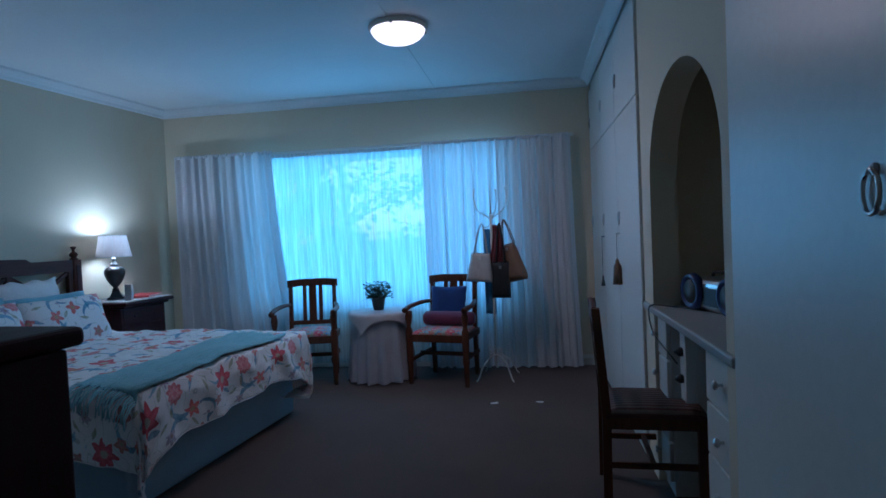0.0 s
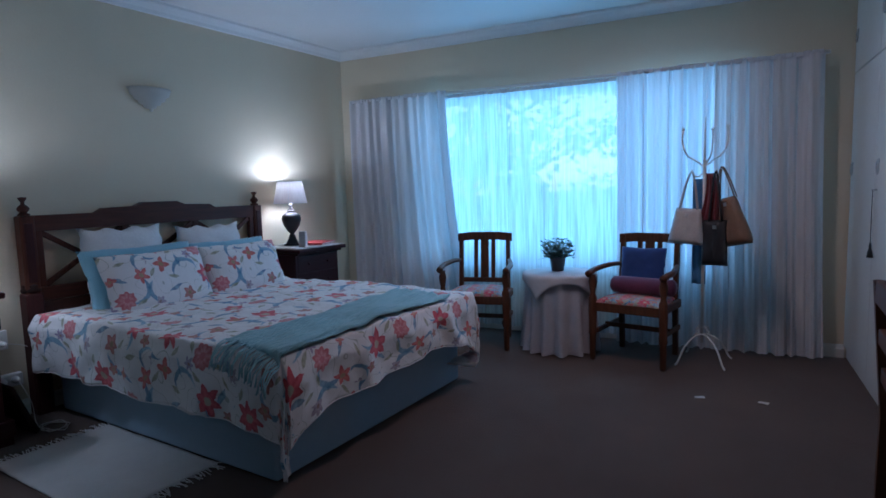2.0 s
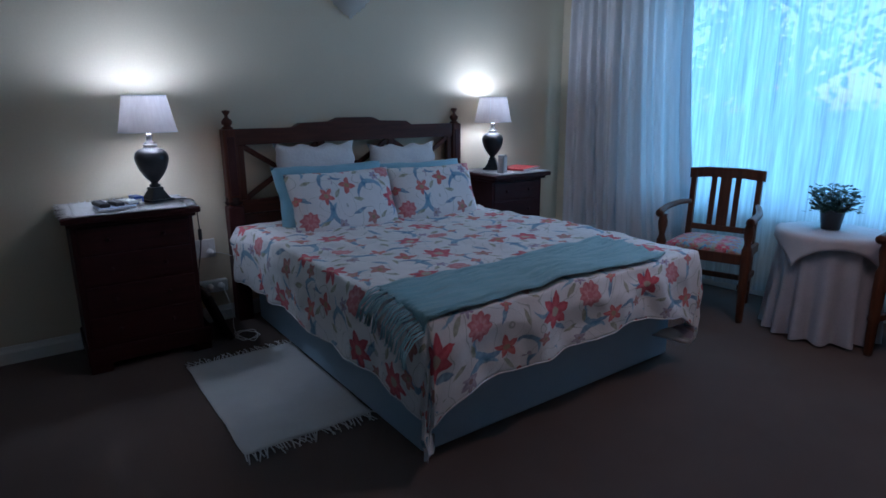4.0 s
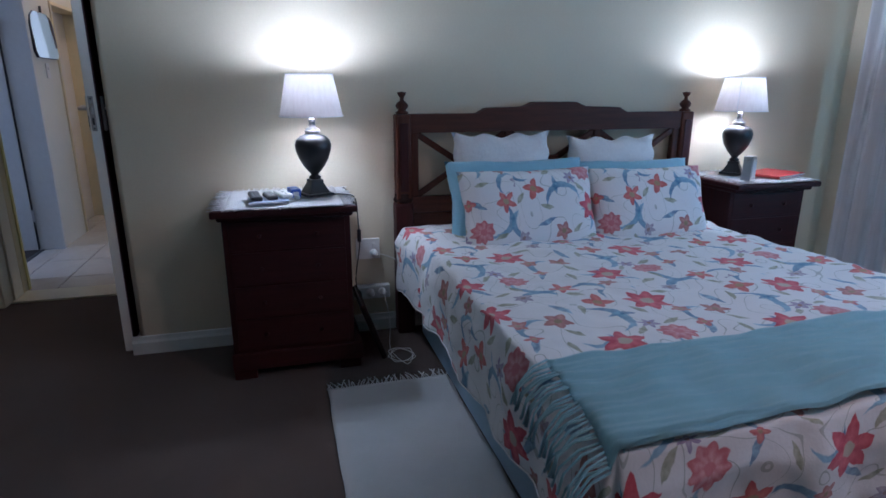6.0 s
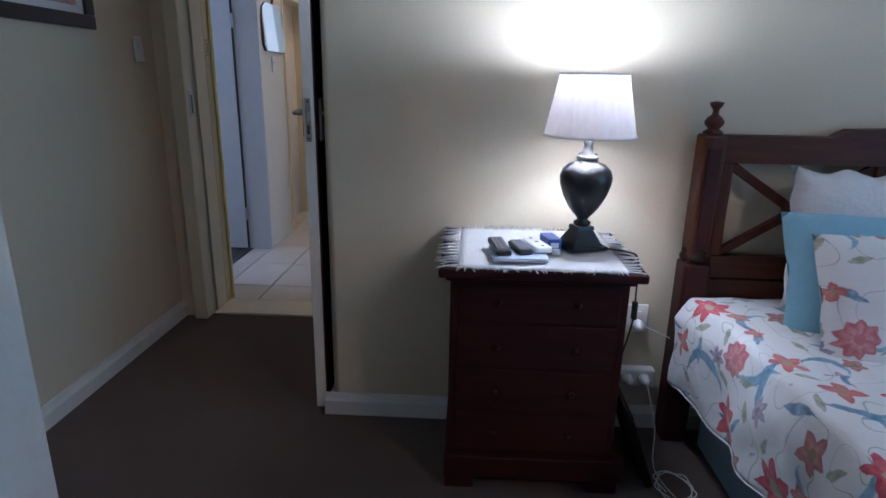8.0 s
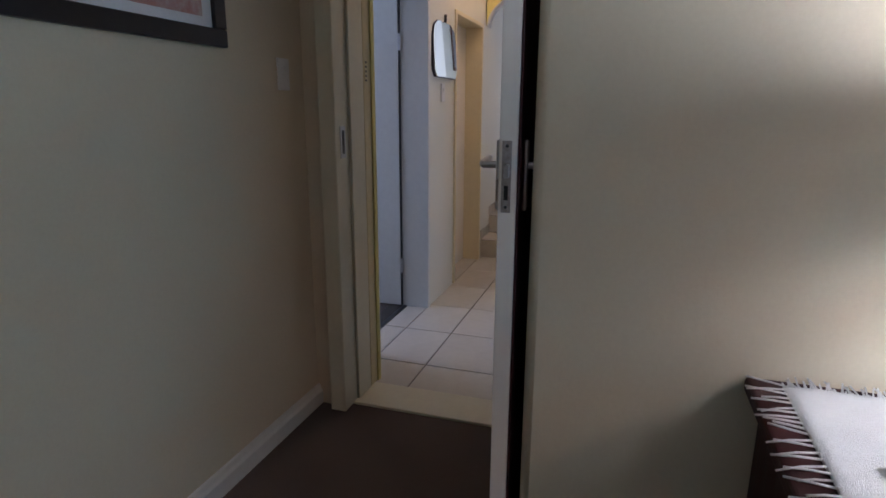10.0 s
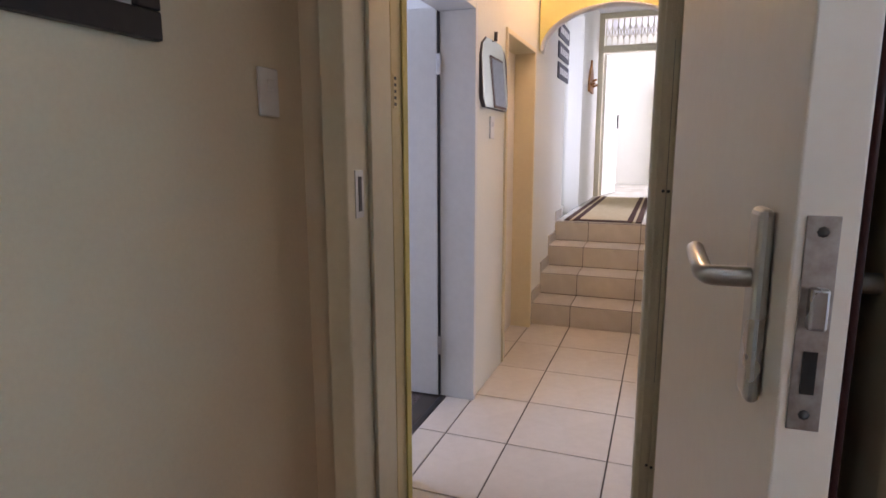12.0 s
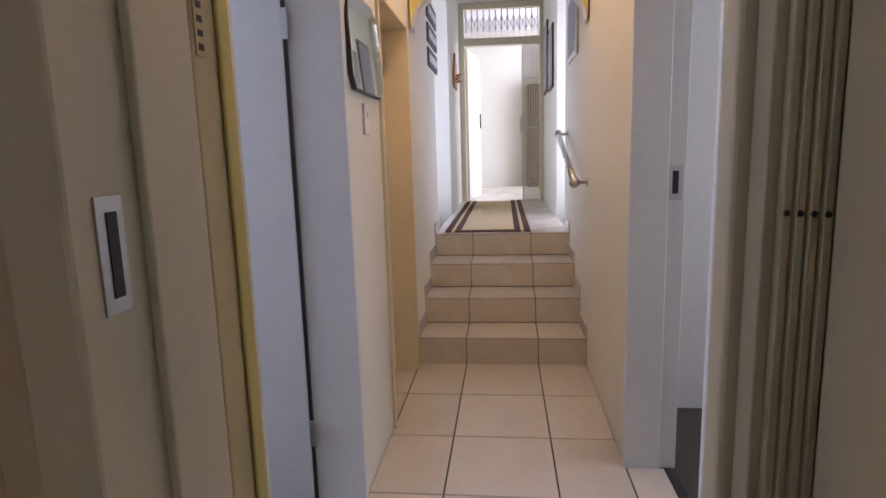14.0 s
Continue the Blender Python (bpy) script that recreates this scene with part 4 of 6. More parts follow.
def table_lamp(m, label):
    th = thing("table_lamp", m, label, "table lamp", "bedside lamps")
    pyr = bmesh.new()
    for h0, h1, z0, z1 in ((0.064, 0.064, 0.0, 0.012), (0.052, 0.027, 0.012, 0.062), (0.031, 0.028, 0.062, 0.074)):
        lathe([(h0 * 1.414, z0), (h1 * 1.414, z1)], 4, pyr, pose(0, 0, 0, 0, 0, 45))
    for f_ in pyr.faces:
        f_.smooth = False
    part("base", pyr, BLACK_GLAZE, th, "stepped black plinth")
    part("urn", lathe([(0.014, 0.070), (0.026, 0.076), (0.028, 0.086), (0.016, 0.094), (0.022, 0.104), (0.030, 0.112), (0.048, 0.135), (0.068, 0.170), (0.081, 0.210), (0.083, 0.232), (0.076, 0.255), (0.058, 0.272), (0.036, 0.280), (0.030, 0.286), (0.033, 0.296), (0.031, 0.304), (0.018, 0.312), (0.013, 0.330), (0.017, 0.345), (0.0, 0.350)], 32), BLACK_GLAZE, th, "black glazed urn body")
    part("collar", lathe([(0.030, 0.2855), (0.0345, 0.290), (0.0345, 0.298), (0.030, 0.3025)], 28), CHROME, th)
    part("bulb", lathe([(0.010, 0.350), (0.012, 0.395), (0.024, 0.425), (0.027, 0.445), (0.018, 0.466), (0.0, 0.474)], 16), BULB_GLOW, th, "lit bulb")
    bm = bmesh.new()
    n = 48
    for r0, z0, r1, z1, off in ((0.141, 0.362, 0.104, 0.545, 0.0),):
        a = [[bm.verts.new(((r + o) * math.cos(2 * math.pi * i / n), (r + o) * math.sin(2 * math.pi * i / n), z)) for i in range(n)] for r, z, o in ((r0, z0, 0), (r1, z1, 0))]
        for i in range(n):
            f = bm.faces.new((a[0][i], a[0][(i + 1) % n], a[1][(i + 1) % n], a[1][i]))
            f.smooth = True
    part("shade", bm, SHADE, th, "pale pleated linen shade")
    for r, z in ((0.142, 0.362), (0.105, 0.545)):
        part("shade_rim", tube([(r * math.cos(t), r * math.sin(t), z) for t in (2 * math.pi * k / 40 for k in range(41))], 0.0028, 6), WHITE_COTTON, th)
    part("seam", tube([(0.143, 0.0, 0.362), (0.106, 0.0, 0.545)], 0.002, 5), WHITE_COTTON, th)
    return th


LAMP_L = (-3.715, 1.645, 0.838)
LAMP_R = (-3.80, 4.075, 0.838)
table_lamp(pose(*LAMP_L, 0, 0, 200), "lit black urn table lamp with a pale shade")
table_lamp(pose(*LAMP_R, 0, 0, -50), "lit black urn table lamp with a pale shade")
for c in (LAMP_L, LAMP_R):
    bulb("lamp_bulb", (c[0], c[1], c[2] + 0.525), P_BULB * 0.84, (0.66, 0.90, 1.0), 0.03)
    bulb("lamp_bulb", (c[0], c[1], c[2] + 0.425), P_BULB * 0.75, (0.66, 0.90, 1.0), 0.03)


def fringed_cloth(name, m, w, d, mat, label, ends="y", n=40, length=0.05, top=0.006):
    """A woven cloth on a flat top; loose threads at its two ends and ragged long edges."""
    th = thing(name, m, label, "cloth" if name != "rug" else "rug")
    part("weave", sheet(lambda u, v: Vector(((u - 0.5) * w + 0.006 * noise.noise(Vector((v * 12, u * 2, w))), (v - 0.5) * d, top * 0.5 + 0.003 * noise.noise(Vector((u * 9, v * 9, 2))))), 24, 24, top * 0.5), mat, th)
    fb = bmesh.new()
    for k in range(n):
        for s in (-1, 1):
            x = (k / (n - 1) - 0.5) * w
            y = s * d / 2
            L = length * random.uniform(0.7, 1.25)
            sw = random.uniform(-0.5, 0.5) * L
            z = top * 0.45
            tube([(x, y, z), (x + sw * 0.4, y + s * L * 0.5, z), (x + sw, y + s * L, z * 0.6)], 0.0022, 4, fb)
    part("fringe", fb, mat, th)["kind"] = "stuff"
    eb = bmesh.new()
    for k in range(int(d / 0.005)):
        for s in (-1, 1):
            y = (k + random.random()) * 0.005 - d / 2
            L = random.uniform(0.008, 0.042)
            z = top * 0.45
            tube([(s * w / 2, y, z), (s * (w / 2 + L), y + random.uniform(-0.01, 0.01), z + random.uniform(-0.001, 0.006))], 0.0020, 3, eb)
    part("ragged_edge", eb, mat, th)["kind"] = "stuff"
    return th


fringed_cloth("table_runner", pose(-3.722, 1.50, 0.823), 0.462, 0.50, WHITE_WOOL, "shaggy white woven runner with fringed ends on the nightstand", n=26, length=0.06, top=0.012)
fringed_cloth("table_runner", pose(-3.735, 4.155, 0.823), 0.43, 0.42, WHITE_WOOL, "white woven cloth with a ragged fringe on the nightstand", n=26, length=0.06, top=0.012)
rug = thing("rug", pose(-2.87, 1.908, 0.003), "white woven bedside rug with fringed ends", "rug")
part("weave", sheet(lambda u, v: Vector(((u - 0.5) * 0.96, (v - 0.5) * 0.56 + 0.008 * noise.noise(Vector((u * 5, 0, 3))), 0.007 + 0.003 * noise.noise(Vector((u * 6, v * 6, 5))))), 40, 26, 0.006), WHITE_WOOL, rug)
fb = bmesh.new()
for k in range(46):
    for s in (-1, 1):
        y = (k / 45 - 0.5) * 0.56
        L = 0.06 * random.uniform(0.6, 1.3)
        sw = random.uniform(-0.5, 0.5) * L
        tube([(s * 0.48, y, 0.006), (s * (0.48 + L * 0.5), y + sw * 0.5, 0.007), (s * (0.48 + L), y + sw, 0.003)], 0.0032, 4, fb)
part("fringe", fb, WHITE_WOOL, rug)["kind"] = "stuff"

# small things on the near nightstand
NZ = 0.836
book = thing("notebook", pose(-3.60, 1.43, NZ, 0, 0, 4), "thin grey notebook under the remote controls", "notebook")
part("cover", box(-0.062, 0.075, -0.085, 0.085, 0.0, 0.003, 0.001), surface("grey_card", (0.28, 0.30, 0.33), (0.36, 0.38, 0.42), 0.6), book)
part("pages", box(-0.060, 0.072, -0.083, 0.083, 0.003, 0.010, 0.001), WHITE_COTTON, book)
part("back_cover", box(-0.062, 0.075, -0.085, 0.085, 0.010, 0.0125, 0.001), surface("pale_blue_card", (0.34, 0.42, 0.54), (0.42, 0.50, 0.62), 0.5), book)


def remote(m, L, w, label, material, key_mat, rows, cols):
    th = thing("remote_control", m, label, "remote control", "remote controls")
    part("case", box(-L / 2, L / 2, -w / 2, w / 2, 0, 0.020, 0.007, 3), material, th)
    for i in range(rows):
        for j in range(cols):
            x = -L * 0.40 + L * 0.75 * i / (rows - 1)
            y = (j - (cols - 1) / 2) * w * 0.26
            part("button", box(x - 0.004, x + 0.004, y - 0.0045, y + 0.0045, 0.0195, 0.0225, 0.001), key_mat, th)


GREY_KEY = surface("grey_rubber_keys", (0.20, 0.20, 0.21), (0.28, 0.28, 0.29), 0.7)
remote(pose(-3.62, 1.375, NZ + 0.0125, 0, 0, 8), 0.165, 0.048, "black remote control with grey buttons", BLACK_PLASTIC, GREY_KEY, 9, 3)
remote(pose(-3.615, 1.44, NZ + 0.0125, 0, 0, 14), 0.115, 0.046, "short black remote control", BLACK_PLASTIC, GREY_KEY, 6, 3)
remote(pose(-3.645, 1.495, NZ + 0.0125, 0, 0, 18), 0.125, 0.052, "white air conditioner remote control", WHITE_PLASTIC, GREY_KEY, 3, 1)
bxo = thing("tissue_box", pose(-3.70, 1.545, NZ, 0, 0, 12), "small bright blue carton beside the lamp", "box")
part("carton", box(-0.045, 0.045, -0.022, 0.022, 0, 0.040, 0.003), surface("dark_blue_carton", (0.015, 0.08, 0.40), (0.03, 0.12, 0.52), 0.4), bxo)
part("print", box(0.0452, 0.0460, -0.014, 0.012, 0.012, 0.028), WHITE_PLASTIC, bxo)
solo("bottle_cap", lathe([(0.012, 0), (0.013, 0.004), (0.013, 0.014), (0.010, 0.016), (0.0, 0.016)], 16), WHITE_PLASTIC, pose(-3.625, 1.555, NZ), "small white bottle cap on the runner", "cap")

# on the far nightstand
clock = thing("photo_stand", pose(-3.57, 3.99, NZ, 0, 0, 30), "small silver slanted photo stand", "photo frame")
part("wedge", extrude_outline([(-0.045, 0), (0.045, 0), (0.032, 0.13), (-0.032, 0.13)], -0.035, 0.012), CHROME, clock)
part("face", box(0.0125, 0.016, -0.030, 0.030, 0.015, 0.115, 0.001), WHITE_PLASTIC, clock)
rb = thing("red_folder", pose(-3.70, 4.27, NZ, 0, 0, 20), "red folder lying on the nightstand", "folder")
part("cover", box(-0.11, 0.11, -0.15, 0.15, 0, 0.016, 0.002), surface("red_card", (0.42, 0.03, 0.03), (0.52, 0.06, 0.05), 0.5), rb)
part("pages", box(-0.107, 0.112, -0.147, 0.147, 0.004, 0.012), WHITE_COTTON, rb)

# cables and sockets between nightstand and bed
sock = thing("wall_socket", pose(-3.999, 1.93, 0.42), "white double wall socket with plugs", "socket")
part("plate", box(0, 0.012, -0.075, 0.055, 0, 0.115, 0.004), WHITE_PLASTIC, sock)
for y in (-0.045, 0.020):
    part("rocker", box(0.012, 0.018, y - 0.008, y + 0.008, 0.07, 0.09, 0.002), WHITE_PLASTIC, sock)
part("plug", lathe([(0.020, 0), (0.020, 0.022), (0.010, 0.036), (0.005, 0.045)], 14, m=pose(0.012, 0.02, 0.035, 0, 90, 0)), WHITE_PLASTIC, sock)
ext = thing("extension_block", pose(-3.95, 1.90, 0.20), "white extension block with several plugs", "socket")
part("case", box(-0.045, 0.0, -0.09, 0.13, 0, 0.075, 0.006), WHITE_PLASTIC, ext)
for y, mt in ((-0.05, BLACK_PLASTIC), (0.02, WHITE_PLASTIC), (0.085, WHITE_PLASTIC)):
    part("plug", lathe([(0.021, 0), (0.021, 0.024), (0.011, 0.038), (0.005, 0.05)], 14, m=pose(0.0, y, 0.04, 0, 90, 0)), mt, ext)
lc = thing("lamp_cable", ID, "black lamp cable with an inline switch", "cable")
part("cord", tube(curve_points([(-3.70, 1.70, NZ + 0.004), (-3.66, 1.78, NZ + 0.006), (-3.66, 1.822, 0.818), (-3.68, 1.835, 0.70), (-3.70, 1.84, 0.58), (-3.74, 1.82, 0.40), (-3.90, 1.85, 0.25)], 8), 0.0032, 6), BLACK_PLASTIC, lc)
part("switch", box(-3.692, -3.672, 1.828, 1.846, 0.60, 0.665, 0.005), BLACK_PLASTIC, lc)
wc = thing("charger_cable", ID, "thin white cable coiled on the carpet", "cable")
coil = [(-3.92, 1.99, 0.24), (-3.80, 2.0, 0.12), (-3.70, 1.98, 0.010)]
for k in range(30):
    a = k * 0.62
    coil.append((-3.60 + (0.075 + 0.012 * math.sin(k * 1.7)) * math.cos(a), 2.02 + (0.06 + 0.01 * math.cos(k * 2.1)) * math.sin(a), 0.006 + 0.0006 * k))
part("cord", tube(curve_points(coil, 4), 0.0022, 5), WHITE_PLASTIC, wc)
part("cord", tube(curve_points([(-3.985, 1.955, 0.455), (-3.94, 2.0, 0.45), (-3.93, 2.05, 0.43), (-3.96, 2.08, 0.40)], 6), 0.0022, 5), WHITE_PLASTIC, wc)
bag = thing("laptop_bag", pose(-3.76, 1.935, 0.006, 20, 0, 0), "flat black bag leaning against the nightstand", "bag")
part("body", box(-0.17, 0.17, -0.014, 0.014, 0.0, 0.31, 0.012, 3), KNOB_WOOD, bag)
part("zip", tube([(-0.15, 0.0, 0.311), (0.15, 0.0, 0.311)], 0.003, 6), BLACK_PLASTIC, bag)

# wall sconce over the bed
sc = thing("wall_sconce", pose(-3.998, 2.985, 1.905), "white plaster uplighter on the wall, unlit", "wall lamp")
bm = bmesh.new()
prof = [(0.022, 0.0), (0.045, 0.008), (0.050, 0.022), (0.078, 0.030), (0.084, 0.048), (0.110, 0.058), (0.118, 0.080), (0.142, 0.092), (0.150, 0.122), (0.158, 0.128), (0.156, 0.138), (0.140, 0.134)]
g = [[bm.verts.new((max(0.0, r * 0.75 * math.cos(t)), r * math.sin(t), z)) for t in (-math.pi / 2 + math.pi * i / 20 for i in range(21))] for r, z in prof]
for a, b in zip(g, g[1:]):
    for i in range(20):
        bm.faces.new((a[i], a[i + 1], b[i + 1], b[i])).smooth = True
bmesh.ops.solidify(bm, geom=bm.faces[:], thickness=0.006)
part("bowl", bm, WHITE_GLOSS, sc)
part("drop", lathe([(0.0, -0.022), (0.012, -0.016), (0.014, -0.004), (0.020, 0.002)], 14, m=pose(0.02, 0, 0)), WHITE_GLOSS, sc)

# ceiling light
cl = thing("ceiling_light", pose(-0.975, 3.573, CEIL - 0.001), "lit round frosted glass ceiling light with a white rim", "ceiling light")
part("rim", lathe([(0.19, 0.0), (0.195, -0.012), (0.192, -0.024), (0.178, -0.030)], 40), WHITE_GLOSS, cl)
part("dome", lathe([(0.178, -0.028), (0.172, -0.045), (0.150, -0.072), (0.110, -0.095), (0.060, -0.108), (0.0, -0.112)], 40), glow("lit_frosted_glass", (1.0, 0.84, 0.74), 1.5), cl, "glowing frosted glass dome")
for k in range(3):
    a = 0.6 + 2 * math.pi * k / 3
    part("clip", box(-0.008, 0.008, -0.010, 0.010, -0.04, -0.022, 0.002), CHROME, cl, m=pose(0.185 * math.cos(a), 0.185 * math.sin(a), 0, 0, 0, math.degrees(a)))
cbulb = area_lamp("ceiling_bulb", pose(-0.975, 3.573, CEIL - 0.125), 0.26, 0.26, P_CEIL, (1.0, 0.82, 0.70))
cbulb.data.shape = "DISK"


# ---- curtains ----
def curtain(x0, x1, z0, z1, depth, folds, seed, pull=None):
    def fn(u, v):
        z = z0 + (z1 - z0) * v
        lo = 1 - v
        x = x0 + (x1 - x0) * u
        if pull:
            x += pull * (lo ** 1.5) * (u - 0.0)
        ph = u * folds * 2 * math.pi + 3.2 * noise.noise(Vector((u * 7, v * 0.55, seed))) + 1.5 * noise.noise(Vector((u * 19, v * 0.5, seed + 3)))
        amp = depth * (0.5 + 0.5 * lo) * (0.75 + 0.9 * noise.noise(Vector((u * 11, v * 0.7, seed + 1))))
        y = -amp * math.sin(ph) + 0.010 * noise.noise(Vector((u * 30, v * 1.2, seed)))
        return Vector((x, y, z))
    return fn


def heading(x0, x1, z, n):
    bm = bmesh.new()
    x = x0
    while x < x1 - 0.02:
        w = random.uniform(0.010, 0.045)
        y = random.uniform(-0.016, -0.006)
        bx(bm, x, min(x + w, x1), y, y + 0.012, z - 0.02, z + random.uniform(0.006, 0.018), 0.004, 2)
        x += w + random.uniform(0.0, 0.004)
    return bm


LC = "white lined curtain drawn to the side of the window"
def hang(name, m, x0, x1, z0, z1, depth, folds, seed, mat, label, nu=220, pull=None):
    th = thing(name, m, label, "curtain", "window curtains")
    part("cloth", sheet(curtain(x0, x1, z0, z1, depth, folds, seed, pull), nu, 18), mat, th)
    part("heading_tape", heading(x0, x1, z1, int(abs(x1 - x0) * 16)), CURTAIN, th, "pleated heading tape")["kind"] = "stuff"
    return th


CM = ROOM @ pose(0, -0.155, 0)
hang("curtain", CM, -4.05, -3.02, 0.02, 2.140, 0.046, 11, 3.0, CURTAIN, LC, pull=0.22)
hang("curtain", CM, -1.55, -0.85, 0.02, 2.125, 0.044, 8, 7.0, THIN_CURTAIN, "thin white curtain with daylight showing through")
hang("curtain", CM, -0.86, -0.19, 0.02, 2.125, 0.046, 7, 11.0, CURTAIN, LC, pull=0.05)
hang("sheer_curtain", ROOM @ pose(0, -0.085, 0), -3.10, -1.45, 0.06, 2.105, 0.021, 13, 5.0, SHEER, "sheer voile curtain across the bright window", 360)
tr = thing("curtain_rail", ROOM @ pose(0, -0.12, 0), "white curtain track on the wall over the window", "curtain rail")
part("track", box(-4.02, -0.16, -0.012, 0.012, 2.115, 2.140, 0.004), WHITE_GLOSS, tr)
for lx in (-3.9, -3.0, -2.1, -1.2, -0.3):
    part("bracket", box(lx - 0.01, lx + 0.01, 0.0125, 0.119, 2.118, 2.138, 0.003), WHITE_GLOSS, tr)


# ---- chairs and small table by the window ----
TAPESTRY = floral("tapestry_seat", (0.42, 0.35, 0.27), 0.30)
NAVY = surface("navy_cushion", (0.012, 0.035, 0.14), (0.02, 0.06, 0.22), 0.85, 120, 5, 0.5, sheen=0.2)
PLUM = surface("plum_bolster", (0.10, 0.012, 0.045), (0.17, 0.03, 0.08), 0.75, 120, 5, 0.5, sheen=0.3)


def armchair(m, label):
    """Front towards -y, origin on the floor between the front feet."""
    th = thing("armchair", m, label, "armchair", "armchairs by the window")
    for s in (-1, 1):
        x = s * 0.255
        part("front_leg", lathe([(0.018, 0.0), (0.022, 0.02), (0.024, 0.18), (0.030, 0.20), (0.026, 0.22), (0.030, 0.36), (0.030, 0.46), (0.022, 0.48), (0.018, 0.50), (0.026, 0.54), (0.030, 0.58), (0.022, 0.615), (0.026, 0.63)], 16, m=pose(x, 0.02, 0)), CHAIR_WOOD, th, "turned front leg and arm post")
        part("back_leg", extrude_outline([(0.44, 0.0), (0.475, 0.0), (0.455, 0.42), (0.50, 0.885), (0.465, 0.885), (0.415, 0.42)], x * 0.80 - 0.017, x * 0.80 + 0.017), CHAIR_WOOD, th)
        arm = curve_points([(x * 0.83, 0.445, 0.665), (x * 0.95, 0.32, 0.672), (x * 1.08, 0.15, 0.660), (x * 1.06, 0.03, 0.650), (x * 1.04, -0.03, 0.640)], 6)
        part("armrest", tube(arm, 0.02, 10, None, [0.016 + 0.010 * (i / len(arm)) for i in range(len(arm))]), CHAIR_WOOD, th)
        part("side_stretcher", box(x * 0.9 - 0.011, x * 0.9 + 0.011, 0.03, 0.45, 0.20, 0.235, 0.005), CHAIR_WOOD, th)
        part("side_rail", box(x * 0.92 - 0.013, x * 0.92 + 0.013, 0.03, 0.44, 0.37, 0.43, 0.005), CHAIR_WOOD, th)
    part("front_rail", box(-0.25, 0.25, 0.005, 0.035, 0.365, 0.43, 0.006), CHAIR_WOOD, th)
    part("front_stretcher", box(-0.24, 0.24, 0.20, 0.225, 0.215, 0.25, 0.005), CHAIR_WOOD, th)
    part("back_rail", box(-0.20, 0.20, 0.42, 0.445, 0.37, 0.43, 0.005), CHAIR_WOOD, th)
    part("top_rail", extrude_outline([(-0.235, 0.825), (-0.235, 0.893), (-0.12, 0.905), (0.12, 0.905), (0.235, 0.893), (0.235, 0.825), (0.12, 0.838), (-0.12, 0.838)], -0.012, 0.018, m=pose(0, 0.482, 0, 0, 0, 90)), CHAIR_WOOD, th)
    part("lower_rail", box(-0.20, 0.20, 0.433, 0.455, 0.475, 0.515, 0.005), CHAIR_WOOD, th)
    for x, w in ((-0.075, 0.017), (0.0, 0.034), (0.075, 0.017)):
        part("splat", extrude_outline([(0.438, 0.50), (0.452, 0.50), (0.492, 0.85), (0.478, 0.85)], x - w, x + w), CHAIR_WOOD, th)
    part("seat", sheet(lambda u, v: Vector(((u - 0.5) * (0.50 - 0.08 * v), 0.01 + v * 0.42, 0.432 + 0.042 * (max(0, (1 - (2 * u - 1) ** 4) * (1 - (2 * v - 1) ** 4))) ** 0.6)), 18, 18, 0.008, lambda u, v: (u * 0.9, v * 0.9)), TAPESTRY, th, "tapestry upholstered seat")
    return th


armchair(pose(-2.24, 4.47, 0, 0, 0, 16), "dark wooden armchair with tapestry seat and slatted back")
AR = pose(-1.085, 4.585, 0, 0, 0, -7)
armchair(AR, "dark wooden armchair with tapestry seat holding cushions")
solo("blue_cushion", cushion(0.34, 0.30, 0.07), NAVY, AR @ pose(-0.02, 0.385, 0.655, 0, 0, 90) @ pose(0, 0, 0, 0, 12, 0), "flat navy blue cushion against the chair back", "cushion")
bol = thing("bolster", AR @ pose(0.03, 0.25, 0.535, 0, 90, 0), "plum red rolled bolster cushion on the chair", "cushion")
part("roll", lathe([(0.0, -0.235), (0.045, -0.232), (0.060, -0.215), (0.064, -0.15), (0.062, 0.15), (0.060, 0.215), (0.045, 0.232), (0.0, 0.235)], 24), PLUM, bol)

tb = thing("side_table", pose(-1.65, 4.80, 0), "small round table under floor-length white cloths", "table")
part("tabletop", lathe([(0.235, 0.585), (0.24, 0.588), (0.24, 0.603), (0.235, 0.606)], 36), CHAIR_WOOD, tb)
for k in range(3):
    a = 2 * math.pi * k / 3
    part("leg", tube([(0.15 * math.cos(a), 0.15 * math.sin(a), 0.585), (0.17 * math.cos(a), 0.17 * math.sin(a), 0.0)], 0.015, 8), CHAIR_WOOD, tb)


def round_cloth(r, top, hang_, folds, amp):
    def fn(u, v):
        a = 2 * math.pi * u
        s = v * (r + hang_)
        if s <= r:
            return Vector((s * math.cos(a), s * math.sin(a), top))
        q = (s - r) / hang_
        rr = r + 0.012 + 0.02 * q + amp * q * math.sin(folds * a + math.sin(3 * a))
        return Vector((rr * math.cos(a), rr * math.sin(a), top - (s - r)))
    return fn


TC = surface("cotton_tablecloth", (0.38, 0.36, 0.38), (0.48, 0.46, 0.48), 0.9, 120, 5, 0.4, sheen=0.1, spec=0.2)
solo("tablecloth", sheet(round_cloth(0.243, 0.610, 0.595, 15, 0.042), 136, 22), TC, pose(-1.65, 4.80, 0), "white floor-length round tablecloth in soft folds", "tablecloth")


def overlay(u, v):
    x, y = (u - 0.5) * 0.62, (v - 0.5) * 0.62
    r = math.hypot(x, y)
    if r < 0.25:
        return Vector((x, y, 0.616))
    k = 0.25 / r
    q = r - 0.25
    f = 1 + (0.035 + 0.06 * q) / 0.25
    return Vector((x * k * f, y * k * f, 0.616 - q * 0.98))


